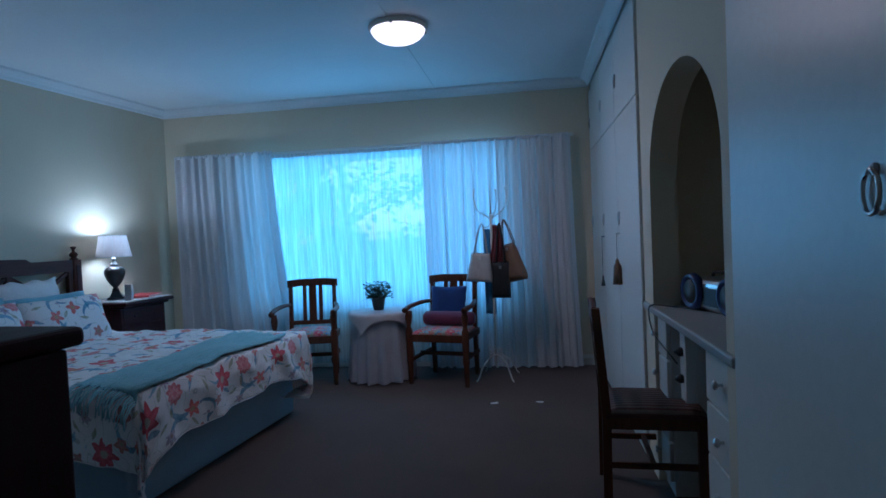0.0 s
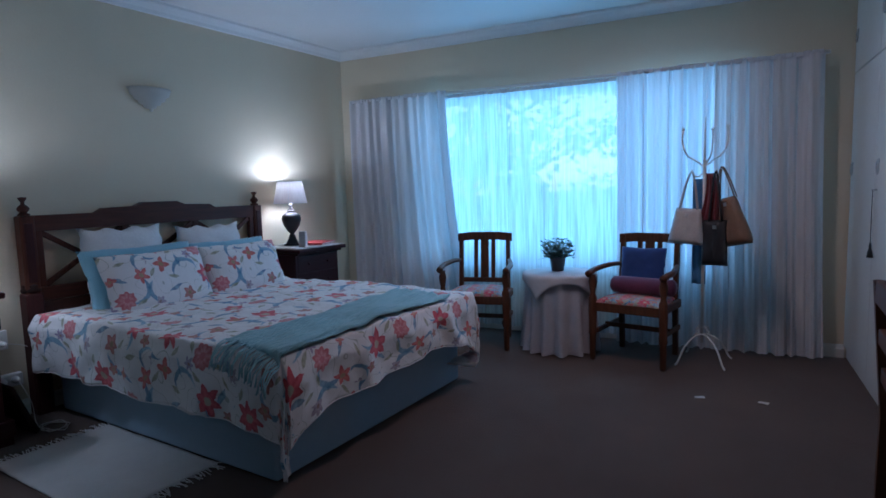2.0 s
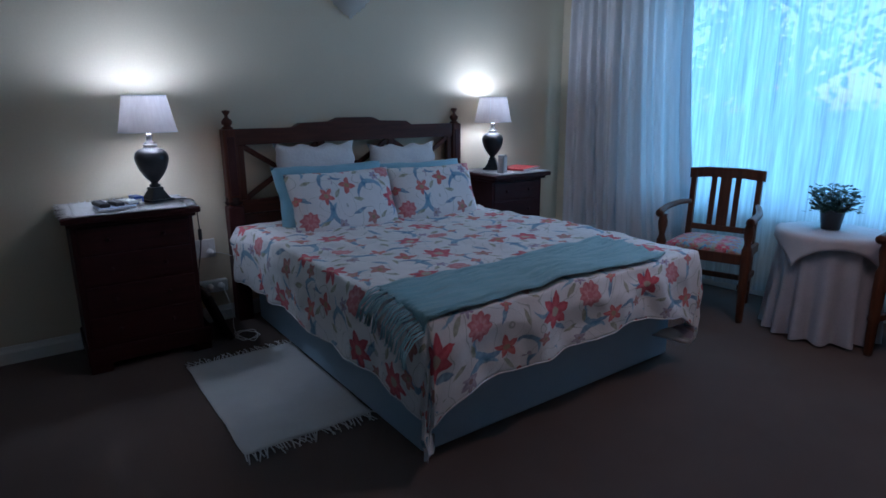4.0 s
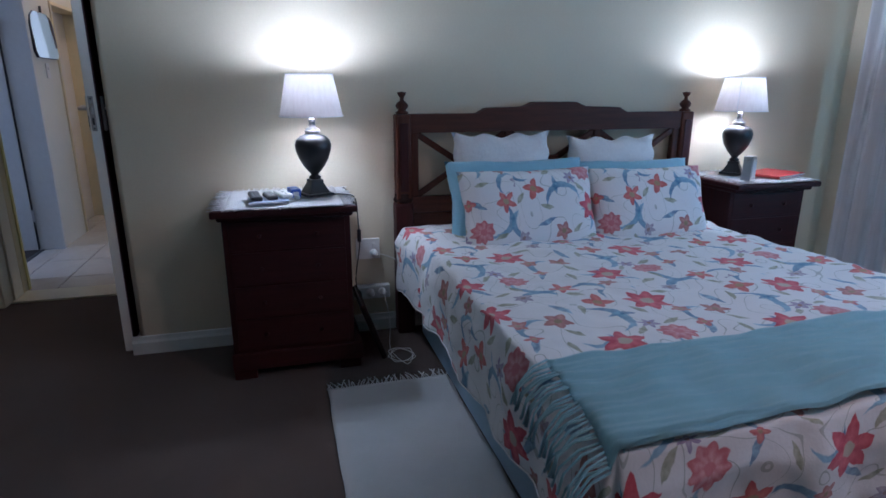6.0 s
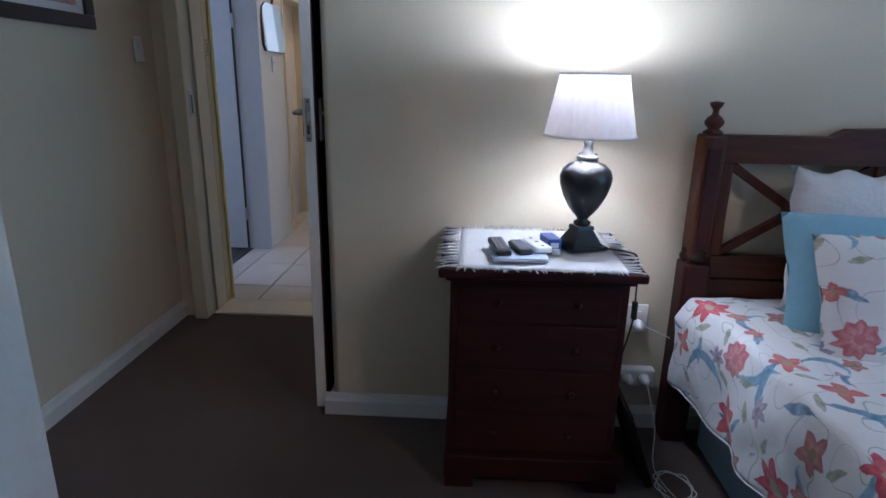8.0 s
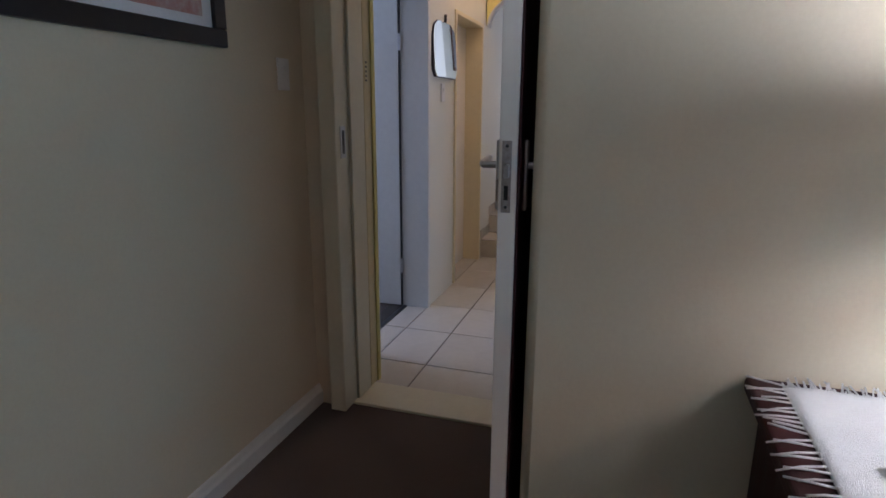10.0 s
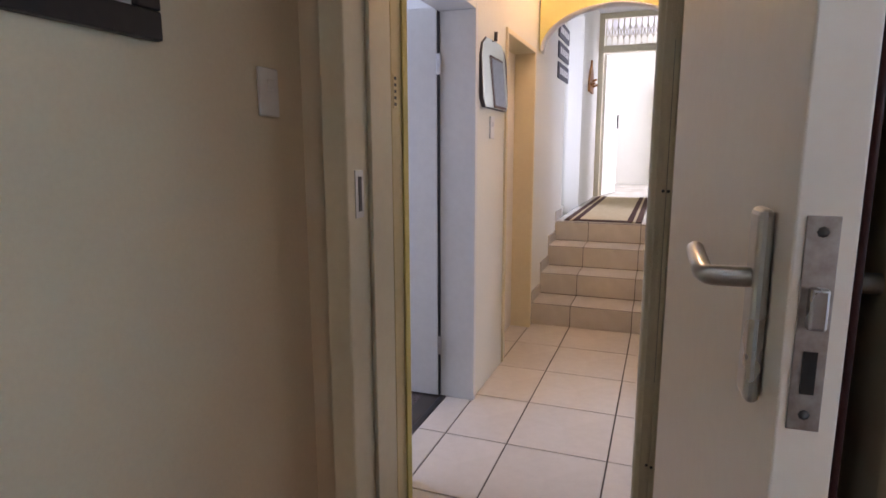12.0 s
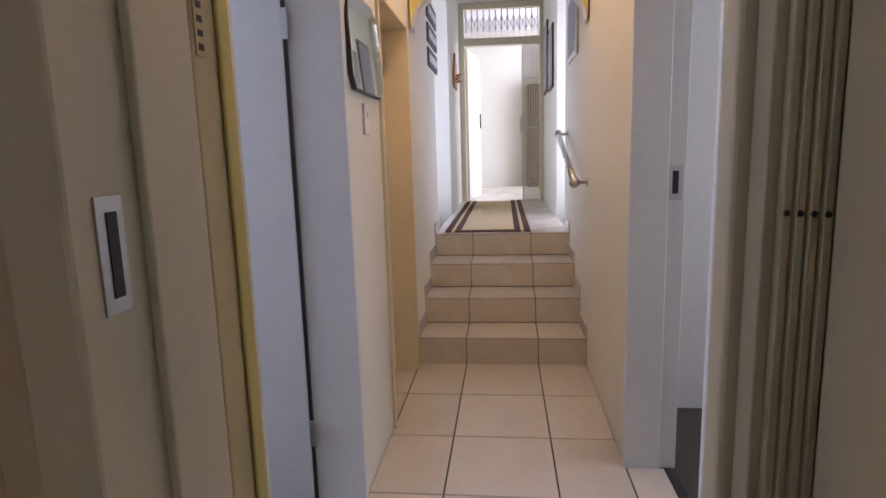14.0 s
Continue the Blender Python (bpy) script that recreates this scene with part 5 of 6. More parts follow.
solo("lace_overlay", sheet(overlay, 34, 34, 0.002), surface("pinkish_lace", (0.50, 0.46, 0.46), (0.64, 0.60, 0.60), 0.9, 160, 8, 0.6, spec=0.2), pose(-1.65, 4.80, 0, 0, 0, 30), "square lace cloth over the round table", "tablecloth")
pot = thing("potted_plant", pose(-1.665, 4.80, 0.620), "small leafy plant in a black pot", "plant")
part("pot", lathe([(0.045, 0.0), (0.048, 0.003), (0.062, 0.105), (0.067, 0.108), (0.066, 0.118), (0.058, 0.118), (0.055, 0.10), (0.0, 0.098)], 24), BLACK_PLASTIC, pot, "black plastic pot")
LEAFGREEN = surface("dark_green_leaf", (0.018, 0.045, 0.018), (0.045, 0.09, 0.035), 0.5, 40, 9, 0.2)
lf = bmesh.new()
for k in range(520):
    a, r = random.uniform(0, 6.28), 0.112 * math.sqrt(random.random())
    base = Vector((r * 0.5 * math.cos(a), r * 0.5 * math.sin(a), 0.10))
    tip = Vector((r * 1.1 * math.cos(a), r * 1.1 * math.sin(a), random.uniform(0.13, 0.265) - r * 0.35))
    b = random.uniform(0, 6.28)
    dr = Vector((math.cos(b), math.sin(b), random.uniform(-0.2, 0.7))).normalized() * random.uniform(0.026, 0.045)
    sd = dr.cross(Vector((0, 0, 1))).normalized() * 0.013
    vs = [lf.verts.new(tip), lf.verts.new(tip + dr * 0.5 + sd), lf.verts.new(tip + dr), lf.verts.new(tip + dr * 0.5 - sd)]
    lf.faces.new(vs)
    if k % 5 == 0:
        tube([base, (base + tip) / 2 + Vector((0, 0, 0.01)), tip], 0.0018, 4, lf)
part("leaves", lf, LEAFGREEN, pot, "dense small dark green leaves")["kind"] = "stuff"

# ---- coat stand with bags ----
CS = pose(-0.634, 4.911, 0)
cs = thing("coat_stand", CS, "white wrought-iron coat stand with curled hooks", "coat stand")
WIRON = surface("white_iron", (0.60, 0.58, 0.55), (0.72, 0.70, 0.67), 0.45, 50, 6, 0.1)
part("pole", tube([(0, 0, 0.14), (0, 0, 1.43)], 0.011, 10), WIRON, cs)
for k in range(4):
    a = radians(-128 + 84 * k)
    c, s_ = math.cos(a), math.sin(a)
    part("foot", tube(curve_points([(0.008 * c, 0.008 * s_, 0.20), (0.06 * c, 0.06 * s_, 0.19), (0.15 * c, 0.15 * s_, 0.13), (0.21 * c, 0.21 * s_, 0.03), (0.235 * c, 0.235 * s_, 0.006)], 6), 0.007, 8), WIRON, cs)
    part("scroll", tube([((0.03 + 0.03 * math.cos(t)) * c, (0.03 + 0.03 * math.cos(t)) * s_, 0.225 + 0.03 * math.sin(t)) for t in (0.5 * k2 for k2 in range(13))], 0.004, 6), WIRON, cs)
for k in range(3):
    a = radians((-12, 172, 78)[k])
    c, s_ = math.cos(a), math.sin(a)
    part("hook", tube(curve_points([(0.0, 0.0, 1.38), (0.05 * c, 0.05 * s_, 1.42), (0.12 * c, 0.12 * s_, 1.47), (0.15 * c, 0.15 * s_, 1.56), (0.145 * c, 0.145 * s_, 1.64)], 6), 0.006, 8), WIRON, cs)
    part("hook_ball", lathe([(0.0, -0.012), (0.009, -0.008), (0.012, 0.0), (0.009, 0.008), (0.0, 0.012)], 10, m=pose(0.145 * c, 0.145 * s_, 1.648)), WIRON, cs)
    part("lower_hook", tube(curve_points([(0.008 * c, 0.008 * s_, 1.34), (0.045 * c, 0.045 * s_, 1.315), (0.075 * c, 0.075 * s_, 1.33), (0.085 * c, 0.085 * s_, 1.365)], 5), 0.005, 6), WIRON, cs)
part("spike", tube([(0, 0, 1.43), (0, 0, 1.72)], 0.005, 8, None, [0.007, 0.003]), WIRON, cs)


def handbag(name, m, w, h, d, material, label, taper=0.25, strap=0.25):
    th = thing(name, m, label, "handbag", "bags on the coat stand")
    def fn(s):
        def f(u, v):
            a, b = 2 * u - 1, v
            ww = w * (1 - taper * b)
            k = max(0.0, 1 - a ** 6) ** 0.5 * max(0.0, 1 - (2 * b - 1) ** 8) ** 0.5
            return Vector((a * ww / 2, s * d / 2 * k * (1 - 0.5 * b) + 0.006 * noise.noise(Vector((a * 4, b * 4, s))), -h + h * b))
        return f
    bm = sheet(fn(1), 16, 16)
    b2 = sheet(fn(-1), 16, 16)
    me = bpy.data.meshes.new("tmp")
    b2.to_mesh(me)
    b2.free()
    bm.from_mesh(me)
    bpy.data.meshes.remove(me)
    bmesh.ops.remove_doubles(bm, verts=bm.verts, dist=0.004)
    part("body", bm, material, th)
    for s in (-1, 1):
        part("strap", tube(curve_points([(-w * 0.24, s * 0.012, -0.01), (-w * 0.13, s * 0.010, strap * 0.6), (0, s * 0.006, strap), (w * 0.13, s * 0.010, strap * 0.6), (w * 0.24, s * 0.012, -0.01)], 6), 0.005, 6), material, th)
    part("buckle", box(-0.012, 0.012, -d * 0.28 - 0.006, -d * 0.28, -0.06, -0.035, 0.002), CHROME, th)
    return th


PALE_LEATHER = surface("pale_leather", (0.40, 0.36, 0.34), (0.52, 0.48, 0.46), 0.45, 90, 5, 0.4)
TAN_LEATHER = surface("tan_leather", (0.16, 0.085, 0.05), (0.24, 0.13, 0.08), 0.45, 90, 5, 0.4)
BLACK_LEATHER = surface("black_leather", (0.008, 0.008, 0.010), (0.018, 0.018, 0.022), 0.5, 90, 5, 0.4)
handbag("handbag", CS @ pose(-0.085, -0.09, 1.10, 0, 4, -8), 0.25, 0.25, 0.11, PALE_LEATHER, "pale grey leather handbag with a long strap", 0.34, 0.25)
handbag("handbag", CS @ pose(0.150, -0.05, 1.17, 0, -12, -30), 0.26, 0.33, 0.12, TAN_LEATHER, "tan brown leather handbag", 0.55, 0.21)
handbag("handbag", CS @ pose(0.085, -0.10, 1.02, 0, 0, -5), 0.165, 0.31, 0.07, BLACK_LEATHER, "small black leather bag", 0.10, 0.33)
solo("red_scarf", sheet(lambda u, v: Vector(((u - 0.5) * (0.05 + 0.09 * v) + 0.01 * math.sin(v * 5), 0.018 * math.sin(u * 14) - 0.02, 1.335 - 0.42 * v)), 14, 16, 0.004), surface("dark_red_cloth", (0.11, 0.008, 0.012), (0.19, 0.02, 0.028), 0.8, 90, 5, 0.5, sheen=0.2), CS @ pose(0.052, -0.06, 0), "dark red scarf hanging from the stand", "scarf")
solo("blue_scarf", sheet(lambda u, v: Vector(((u - 0.5) * 0.09, 0.010 * math.sin(u * 9) + 0.02, 1.30 - 0.74 * v)), 12, 20, 0.003), surface("sky_blue_cloth", (0.05, 0.18, 0.36), (0.08, 0.26, 0.46), 0.8, 90, 5, 0.5), CS @ pose(-0.03, -0.01, 0), "sky blue cloth hanging from the stand", "scarf")

# ---- desk chair ----
dc = thing("desk_chair", pose(0.215, 2.60, 0, 0, 0, 2), "dark wooden ladder-back chair with a woven striped seat", "chair")
for y in (0.02, 0.40):
    part("back_leg", extrude_outline([(0.0, 0.0), (0.038, 0.0), (0.045, 0.44), (0.008, 0.92), (-0.030, 0.92), (0.005, 0.44)], y - 0.018, y + 0.018, m=pose(0, 0, 0, 0, 0, 90) @ Matrix.Diagonal((1, -1, 1, 1))), CHAIR_WOOD, dc)
    part("front_leg", box(0.41, 0.452, y - 0.02, y + 0.02, 0.0, 0.43, 0.005), CHAIR_WOOD, dc)
    part("side_rail", box(0.04, 0.42, y - 0.012, y + 0.012, 0.37, 0.43, 0.004), CHAIR_WOOD, dc)
    part("side_stretcher", box(0.04, 0.42, y - 0.009, y + 0.009, 0.19, 0.22, 0.004), CHAIR_WOOD, dc)
for z0, z1, dx in ((0.845, 0.925, -0.018), (0.70, 0.755, -0.004), (0.565, 0.62, 0.008)):
    part("back_slat", box(dx - 0.008, dx + 0.014, 0.02, 0.40, z0, z1, 0.005), CHAIR_WOOD, dc)
part("front_rail", box(0.42, 0.446, 0.02, 0.40, 0.37, 0.43, 0.004), CHAIR_WOOD, dc)
part("stretcher", box(0.21, 0.235, 0.02, 0.40, 0.195, 0.215, 0.004), CHAIR_WOOD, dc)
STRIPE, snt, spn = nodes_of("striped_seat_cloth")
sco = snt.nodes.new("ShaderNodeTexCoord").outputs["Object"]
swv = snt.nodes.new("ShaderNodeTexWave")
swv.bands_direction = "Y"
swv.inputs["Scale"].default_value, swv.inputs["Distortion"].default_value = 9.0, 1.5
snt.links.new(sco, swv.inputs[0])
sfn = noise_tex(snt, sco, 110, 3, 0.6)
scol = mixc(snt, ramp(snt, swv.outputs["Fac"], 0.35, 0.65), (0.13, 0.040, 0.032), (0.24, 0.165, 0.12))
snt.links.new(mixc(snt, mathn(snt, "MULTIPLY", sfn, 0.5), scol, (0.03, 0.02, 0.02)), spn.inputs["Base Color"])
spn.inputs["Roughness"].default_value = 0.9
bump(snt, spn, sfn, 0.6, 0.004)
part("seat", sheet(lambda u, v: Vector((0.02 + u * 0.44, -0.005 + v * 0.43, 0.432 + 0.035 * (max(0, (1 - (2 * u - 1) ** 6) * (1 - (2 * v - 1) ** 6))) ** 0.6)), 16, 16, 0.008), STRIPE, dc, "dark striped woven seat")

# radio on the dressing table
rd = thing("radio", ROOM @ pose(0.29, -2.79, 0.884, 0, 0, 14), "blue and silver portable radio with round speakers", "radio")
RBLUE = surface("blue_radio_shell", (0.02, 0.035, 0.13), (0.035, 0.06, 0.20), 0.35, 60, 5, 0.05)
part("body", box(-0.10, 0.10, -0.19, 0.19, 0.0, 0.15, 0.035, 4), CHROME, rd, "silver plastic middle")
for y in (0.15, -0.15):
    sp_ = part("speaker", lathe([(0.0, 0.0), (0.080, 0.0), (0.086, 0.01), (0.080, 0.035), (0.066, 0.040), (0.060, 0.030), (0.0, 0.026)], 28, m=pose(-0.085, y, 0.086, 0, -90, 0)), RBLUE, rd, "blue ringed round speaker")
    part("grille", lathe([(0.0, 0.0), (0.058, 0.0), (0.050, 0.010), (0.0, 0.014)], 24, m=pose(-0.112, y, 0.086, 0, -90, 0)), DARK_METAL, sp_)
part("handle", tube(curve_points([(0, -0.15, 0.15), (0, -0.12, 0.172), (0, 0.12, 0.172), (0, 0.15, 0.15)], 6), 0.008, 8), BLACK_PLASTIC, rd)
part("panel", box(-0.106, -0.099, -0.06, 0.06, 0.03, 0.11, 0.002), DARK_METAL, rd)
rc_ = thing("radio_cable", ROOM, "black power cable over the table edge", "cable")
part("cord", tube(curve_points([(0.25, -2.80, 0.890), (0.10, -2.62, 0.889), (0.00, -2.52, 0.888), (-0.016, -2.52, 0.84), (-0.012, -2.60, 0.76), (0.02, -2.74, 0.70), (0.045, -2.80, 0.66)], 6), 0.004, 6), BLACK_PLASTIC, rc_)
ws = solo("bathroom_scale", box(-0.13, 0.13, -0.11, 0.11, 0.0, 0.05, 0.012, 3), WHITE_PLASTIC, ROOM @ pose(0.20, -2.98, 0.001, 0, 0, 6), "white flat box on the carpet under the table", "box")
# niche switch plate
nsw = thing("niche_socket", ROOM @ pose(0.598, -2.9, 1.36), "white switch plate inside the niche", "switch")
part("plate", box(-0.008, 0, -0.04, 0.04, 0, 0.12, 0.003), WHITE_PLASTIC, nsw)
part("rocker", box(-0.013, -0.008, -0.01, 0.01, 0.045, 0.075, 0.002), WHITE_PLASTIC, nsw)

# key tassels on the corner cupboard
for y, z, mt, lab, big in ((-1.615, 1.235, TAN_LEATHER, "brown tassel hanging from a cupboard key", 1.0), (-0.85, 1.205, DARK_METAL, "keys on a thin cord hanging from the cupboard", 0.5)):
    ts = thing("key_tassel", ROOM @ pose(-0.022, y, z), lab, "tassel")
    part("key", tube([(0.015, 0, 0.0), (-0.012, 0, 0.0)], 0.005, 6), CHROME, ts)
    part("cord", tube([(-0.005, 0, 0.0), (-0.006, 0.004, -0.10), (-0.006, 0, -0.16 if big == 1 else -0.30)], 0.002, 5), DARK_METAL, ts)
    e = -0.16 if big == 1 else -0.30
    part("tassel", lathe([(0.004, e), (0.014 * big, e - 0.02), (0.012 * big, e - 0.03), (0.024 * big, e - 0.05), (0.034 * big, e - 0.17 * big), (0.0, e - 0.17 * big)], 14, m=pose(-0.006, 0, 0)), mt, ts)

# split air conditioner over the niche
ac_ = thing("air_conditioner", ROOM @ pose(0.010, -3.22, 2.30), "white wall air conditioner over the niche", "air conditioner")
part("case", extrude_outline([(0.0, 0.0), (-0.10, 0.0), (-0.19, 0.06), (-0.20, 0.20), (-0.17, 0.27), (0.0, 0.28)], -0.40, 0.40, m=pose(0, 0, 0, 0, 0, -90)), WHITE_PLASTIC, ac_)
part("louvre", box(-0.185, -0.105, -0.37, 0.37, 0.018, 0.030, 0.004, m=pose(0.0, 0, -0.005, 0, 0, 0)), BLACK_PLASTIC, ac_, "dark air outlet")

# ---- chest and wardrobe near the start of the walk ----
ch = thing("chest_of_drawers", pose(-1.50, 0.22, 0), "tall dark wooden chest of drawers", "chest of drawers")
part("body", box(0.0, 0.828, 0.0, 0.490, 0.06, 1.125, 0.006), MAHOGANY, ch)
part("top", box(-0.03, 0.836, -0.01, 0.522, 1.126, 1.160, 0.012, 3), MAHOGANY_X, ch)
part("plinth", box(-0.01, 0.833, 0.0, 0.512, 0.0, 0.075, 0.006), MAHOGANY_X, ch)
for k in range(5):
    d = part("drawer", box(0.03, 0.76, 0.4905, 0.503, 0.10 + k * 0.20, 0.285 + k * 0.20, 0.005), MAHOGANY_X, ch)
    for x in (0.20, 0.59):
        part("knob", lathe([(0.007, 0), (0.008, 0.01), (0.017, 0.016), (0.015, 0.026), (0.0, 0.03)], 12, m=pose(x, 0.503, 0.19 + k * 0.20, -90, 0, 0)), MAHOGANY, d)
wd = thing("wardrobe", pose(-3.12, -0.376, 0), "tall white painted wardrobe against the wall", "wardrobe")
part("carcass", box(0.0, 2.3, 0.0, 0.556, 0.0, 2.15), WHITE_GLOSS, wd)
for k in range(4):
    d = part("door", box(0.004 + k * 0.575, 0.571 + k * 0.575, 0.557, 0.576, 0.06, 2.14, 0.004), WHITE_GLOSS, wd)
    part("knob", lathe([(0.006, 0), (0.007, 0.01), (0.016, 0.018), (0.0, 0.028)], 12, m=pose(0.50 + k * 0.575 - 0.43 * (k % 2), 0.576, 1.05, -90, 0, 0)), CHROME, d)

# ---- picture and switch on the south wall ----
pic = thing("framed_picture", pose(-4.46, -0.378, 1.54), "picture of red blossoms in a wide black frame", "picture")
FRAME_BLACK = surface("black_frame", (0.010, 0.008, 0.010), (0.022, 0.018, 0.020), 0.4, 40, 6, 0.1)
for a, b, c, d in ((0, 0.80, 0, 0.055), (0, 0.80, 0.545, 0.60), (0, 0.055, 0.056, 0.544), (0.745, 0.80, 0.056, 0.544)):
    part("frame", box(a, b, 0.0, 0.022, c, d, 0.004), FRAME_BLACK, pic)
part("mount", box(0.056, 0.744, 0.002, 0.008, 0.056, 0.544), WHITE_COTTON, pic)
BLOSSOM = surface("blossom_print", (0.55, 0.48, 0.42), (0.45, 0.06, 0.05), 0.6, 30, 12, 0.1)
part("print", box(0.10, 0.70, 0.0085, 0.010, 0.085, 0.515), BLOSSOM, pic)
sw = thing("light_switch", pose(-4.80, -0.379, 1.475), "white rocker light switch on the wall", "switch")
part("plate", box(-0.038, 0.038, 0, 0.010, -0.06, 0.06, 0.004), WHITE_PLASTIC, sw)
part("rocker", box(-0.010, 0.010, 0.010, 0.016, 0.005, 0.030, 0.002), WHITE_PLASTIC, sw)

# scraps of paper on the carpet
for x, y, r in ((-0.536, 4.145, 20), (-0.207, 4.21, -15)):
    solo("paper_scrap", sheet(lambda u, v: Vector(((u - 0.5) * 0.055, (v - 0.5) * 0.028, 0.003 + 0.005 * u * v)), 4, 4, 0.001), WHITE_PLASTIC, pose(x, y, 0.001, 0, 0, r), "small white paper scrap on the carpet", "paper", "paper scraps")

# ---- hall things ----
# door of the left side room, standing open inside it
d2 = thing("door", pose(-6.34, -0.50, 0, 0, 0, -88), "white painted side room door standing open", "door")
part("leaf", box(0.012, 0.80, -0.02, 0.02, 0.015, 2.02, 0.002), WHITE_GLOSS, d2)
# black filler strip: the shadow of the hinge gap, put in as colour
part("gap_shade", box(0.0, 0.0115, -0.018, 0.012, 0.02, 2.02), BLACK_PLASTIC, d2, "black strip for the shade in the hinge gap")
for z in (0.25, 1.70):
    part("hinge", box(-0.012, 0.010, 0.018, 0.026, z, z + 0.10, 0.002), CHROME, d2)
for nm, x0, x1 in (("door_2", D1A, D1B), ("door_3", D2A, D2B)):
    f = bmesh.new()
    w = 0.03
    bx(f, x0 - 0.002, x0 + w, -0.505, HALL_Y0 + 0.014, 0, 2.03, 0.004)
    bx(f, x1 - w, x1 + 0.002, -0.505, HALL_Y0 + 0.014, 0, 2.03, 0.004)
    bx(f, x0 + w, x1 - w, -0.505, HALL_Y0 + 0.014, 2.00, 2.03, 0.004)
    # door_3's lining gets a warmer colour in place of warm light from the recess
    structure(nm, f, WHITE_GLOSS if nm == "door_2" else JAMB_WARM_LIT, "painted timber door lining in the hall", "door frame")
d3 = thing("door", pose(D2A + 0.03, -0.46, 0), "cream closed door in the hall recess", "door")
part("leaf", box(0.0, D2B - D2A - 0.06, -0.03, 0.0, 0.012, 1.995, 0.002), LEAF_PAINT, d3)
f = bmesh.new()
bx(f, R1A - 0.002, R1A + 0.022, HALL_Y1 - 0.012, 0.838, 0, 2.03, 0.004)
bx(f, R1A - 0.002, R1A + 0.010, 0.8381, 0.905, 0, 2.03, 0.003)
bx(f, R1B - 0.022, R1B + 0.002, HALL_Y1 - 0.012, 0.862, 0, 2.03, 0.004)
bx(f, R1A + 0.022, R1B - 0.022, HALL_Y1 - 0.012, 0.862, 2.00, 2.03, 0.004)
dr4 = structure("door_4", f, WHITE_GLOSS, "white painted door lining in the hall", "door frame")
st4 = part("strike_plate", box(R1A + 0.0102, R1A + 0.0130, 0.842, 0.893, 1.112, 1.245, 0.001), CHROME, dr4)
part("latch_slot", box(R1A + 0.0132, R1A + 0.0140, 0.853, 0.876, 1.135, 1.222), BLACK_PLASTIC, st4)
part("carpet_strip", box(R1A + 0.022, R1B - 0.022, 0.858, 0.892, 0.0, 0.011, 0.004), DARK_METAL, dr4, "dull metal carpet strip")

tagged(solo("carpet_strip", box(D1A + 0.03, D1B - 0.03, -0.502, -0.468, 0.0, 0.011, 0.004), DARK_METAL, ID, "dull metal strip between tiles and carpet", "carpet strip"), kind="structure")

# mirror and switch on the hall wall
mr = thing("hall_mirror", pose(-6.688, HALL_Y0 + 0.004, 1.548) @ Matrix.Diagonal((0.97, 1, 1.07, 1)), "frameless mirror with a scalloped top hanging from a clip", "mirror")
mout = [(-0.255, 0.04), (-0.215, 0.0), (0.215, 0.0), (0.255, 0.04), (0.255, 0.24), (0.225, 0.30), (0.15, 0.335), (-0.15, 0.335), (-0.225, 0.30), (-0.255, 0.24)]
part("backing", extrude_outline([(a * 1.01, b) for a, b in mout], 0.0, 0.018, m=pose(0, 0, 0, 3, 0, 0) @ pose(0, 0, 0, 0, 0, 90) @ Matrix.Diagonal((1, 1, 1, 1))), FRAME_BLACK, mr)
part("glass", extrude_outline([(a * 0.985, b * 0.985 + 0.002) for a, b in mout], 0.019, 0.023, m=pose(0, 0, 0, 3, 0, 0) @ pose(0, 0, 0, 0, 0, 90)), MIRROR, mr)
part("clip", tube([(0, 0.01, 0.335), (0, 0.012, 0.38)], 0.010, 8), DARK_METAL, mr)
hs = thing("light_switch", pose(-6.665, HALL_Y0 + 0.001, 1.452), "white light switch on the hall wall", "switch")
part("plate", box(-0.038, 0.038, 0, 0.010, -0.06, 0.06, 0.004), WHITE_PLASTIC, hs)
part("rocker", box(-0.010, 0.010, 0.010, 0.016, 0.005, 0.030, 0.002), WHITE_PLASTIC, hs)

# handrail
hr = thing("handrail", ID, "short steel handrail beside the stairs", "handrail")
part("bar", tube([(-7.88, HALL_Y1 - 0.075, 1.12), (-8.98, HALL_Y1 - 0.075, 1.43)], 0.020, 14), CHROME, hr)
for x, z in ((-7.88, 1.12), (-8.98, 1.43)):
    part("knob", lathe([(0.0, -0.034), (0.020, -0.028), (0.033, -0.008), (0.033, 0.008), (0.020, 0.028), (0.0, 0.034)], 16, m=pose(x, HALL_Y1 - 0.075, z)), CHROME, hr)
    part("stem", tube([(x, HALL_Y1 - 0.07, z), (x, HALL_Y1 - 0.004, z)], 0.009, 8), CHROME, hr)
    part("flange", lathe([(0.026, 0), (0.026, 0.004), (0.012, 0.008)], 16, m=pose(x, HALL_Y1 - 0.001, z, 90, 0, 0)), CHROME, hr)

# pictures on the landing walls
def small_frame(name, m, w, h, mat, inner, label):
    th = thing(name, m, label, "picture", "landing pictures")
    part("frame", box(-w / 2, w / 2, 0, 0.018, 0, h, 0.004), mat, th)
    part("print", box(-w / 2 + 0.03, w / 2 - 0.03, 0.0185, 0.020, 0.03, h - 0.03), inner, th)


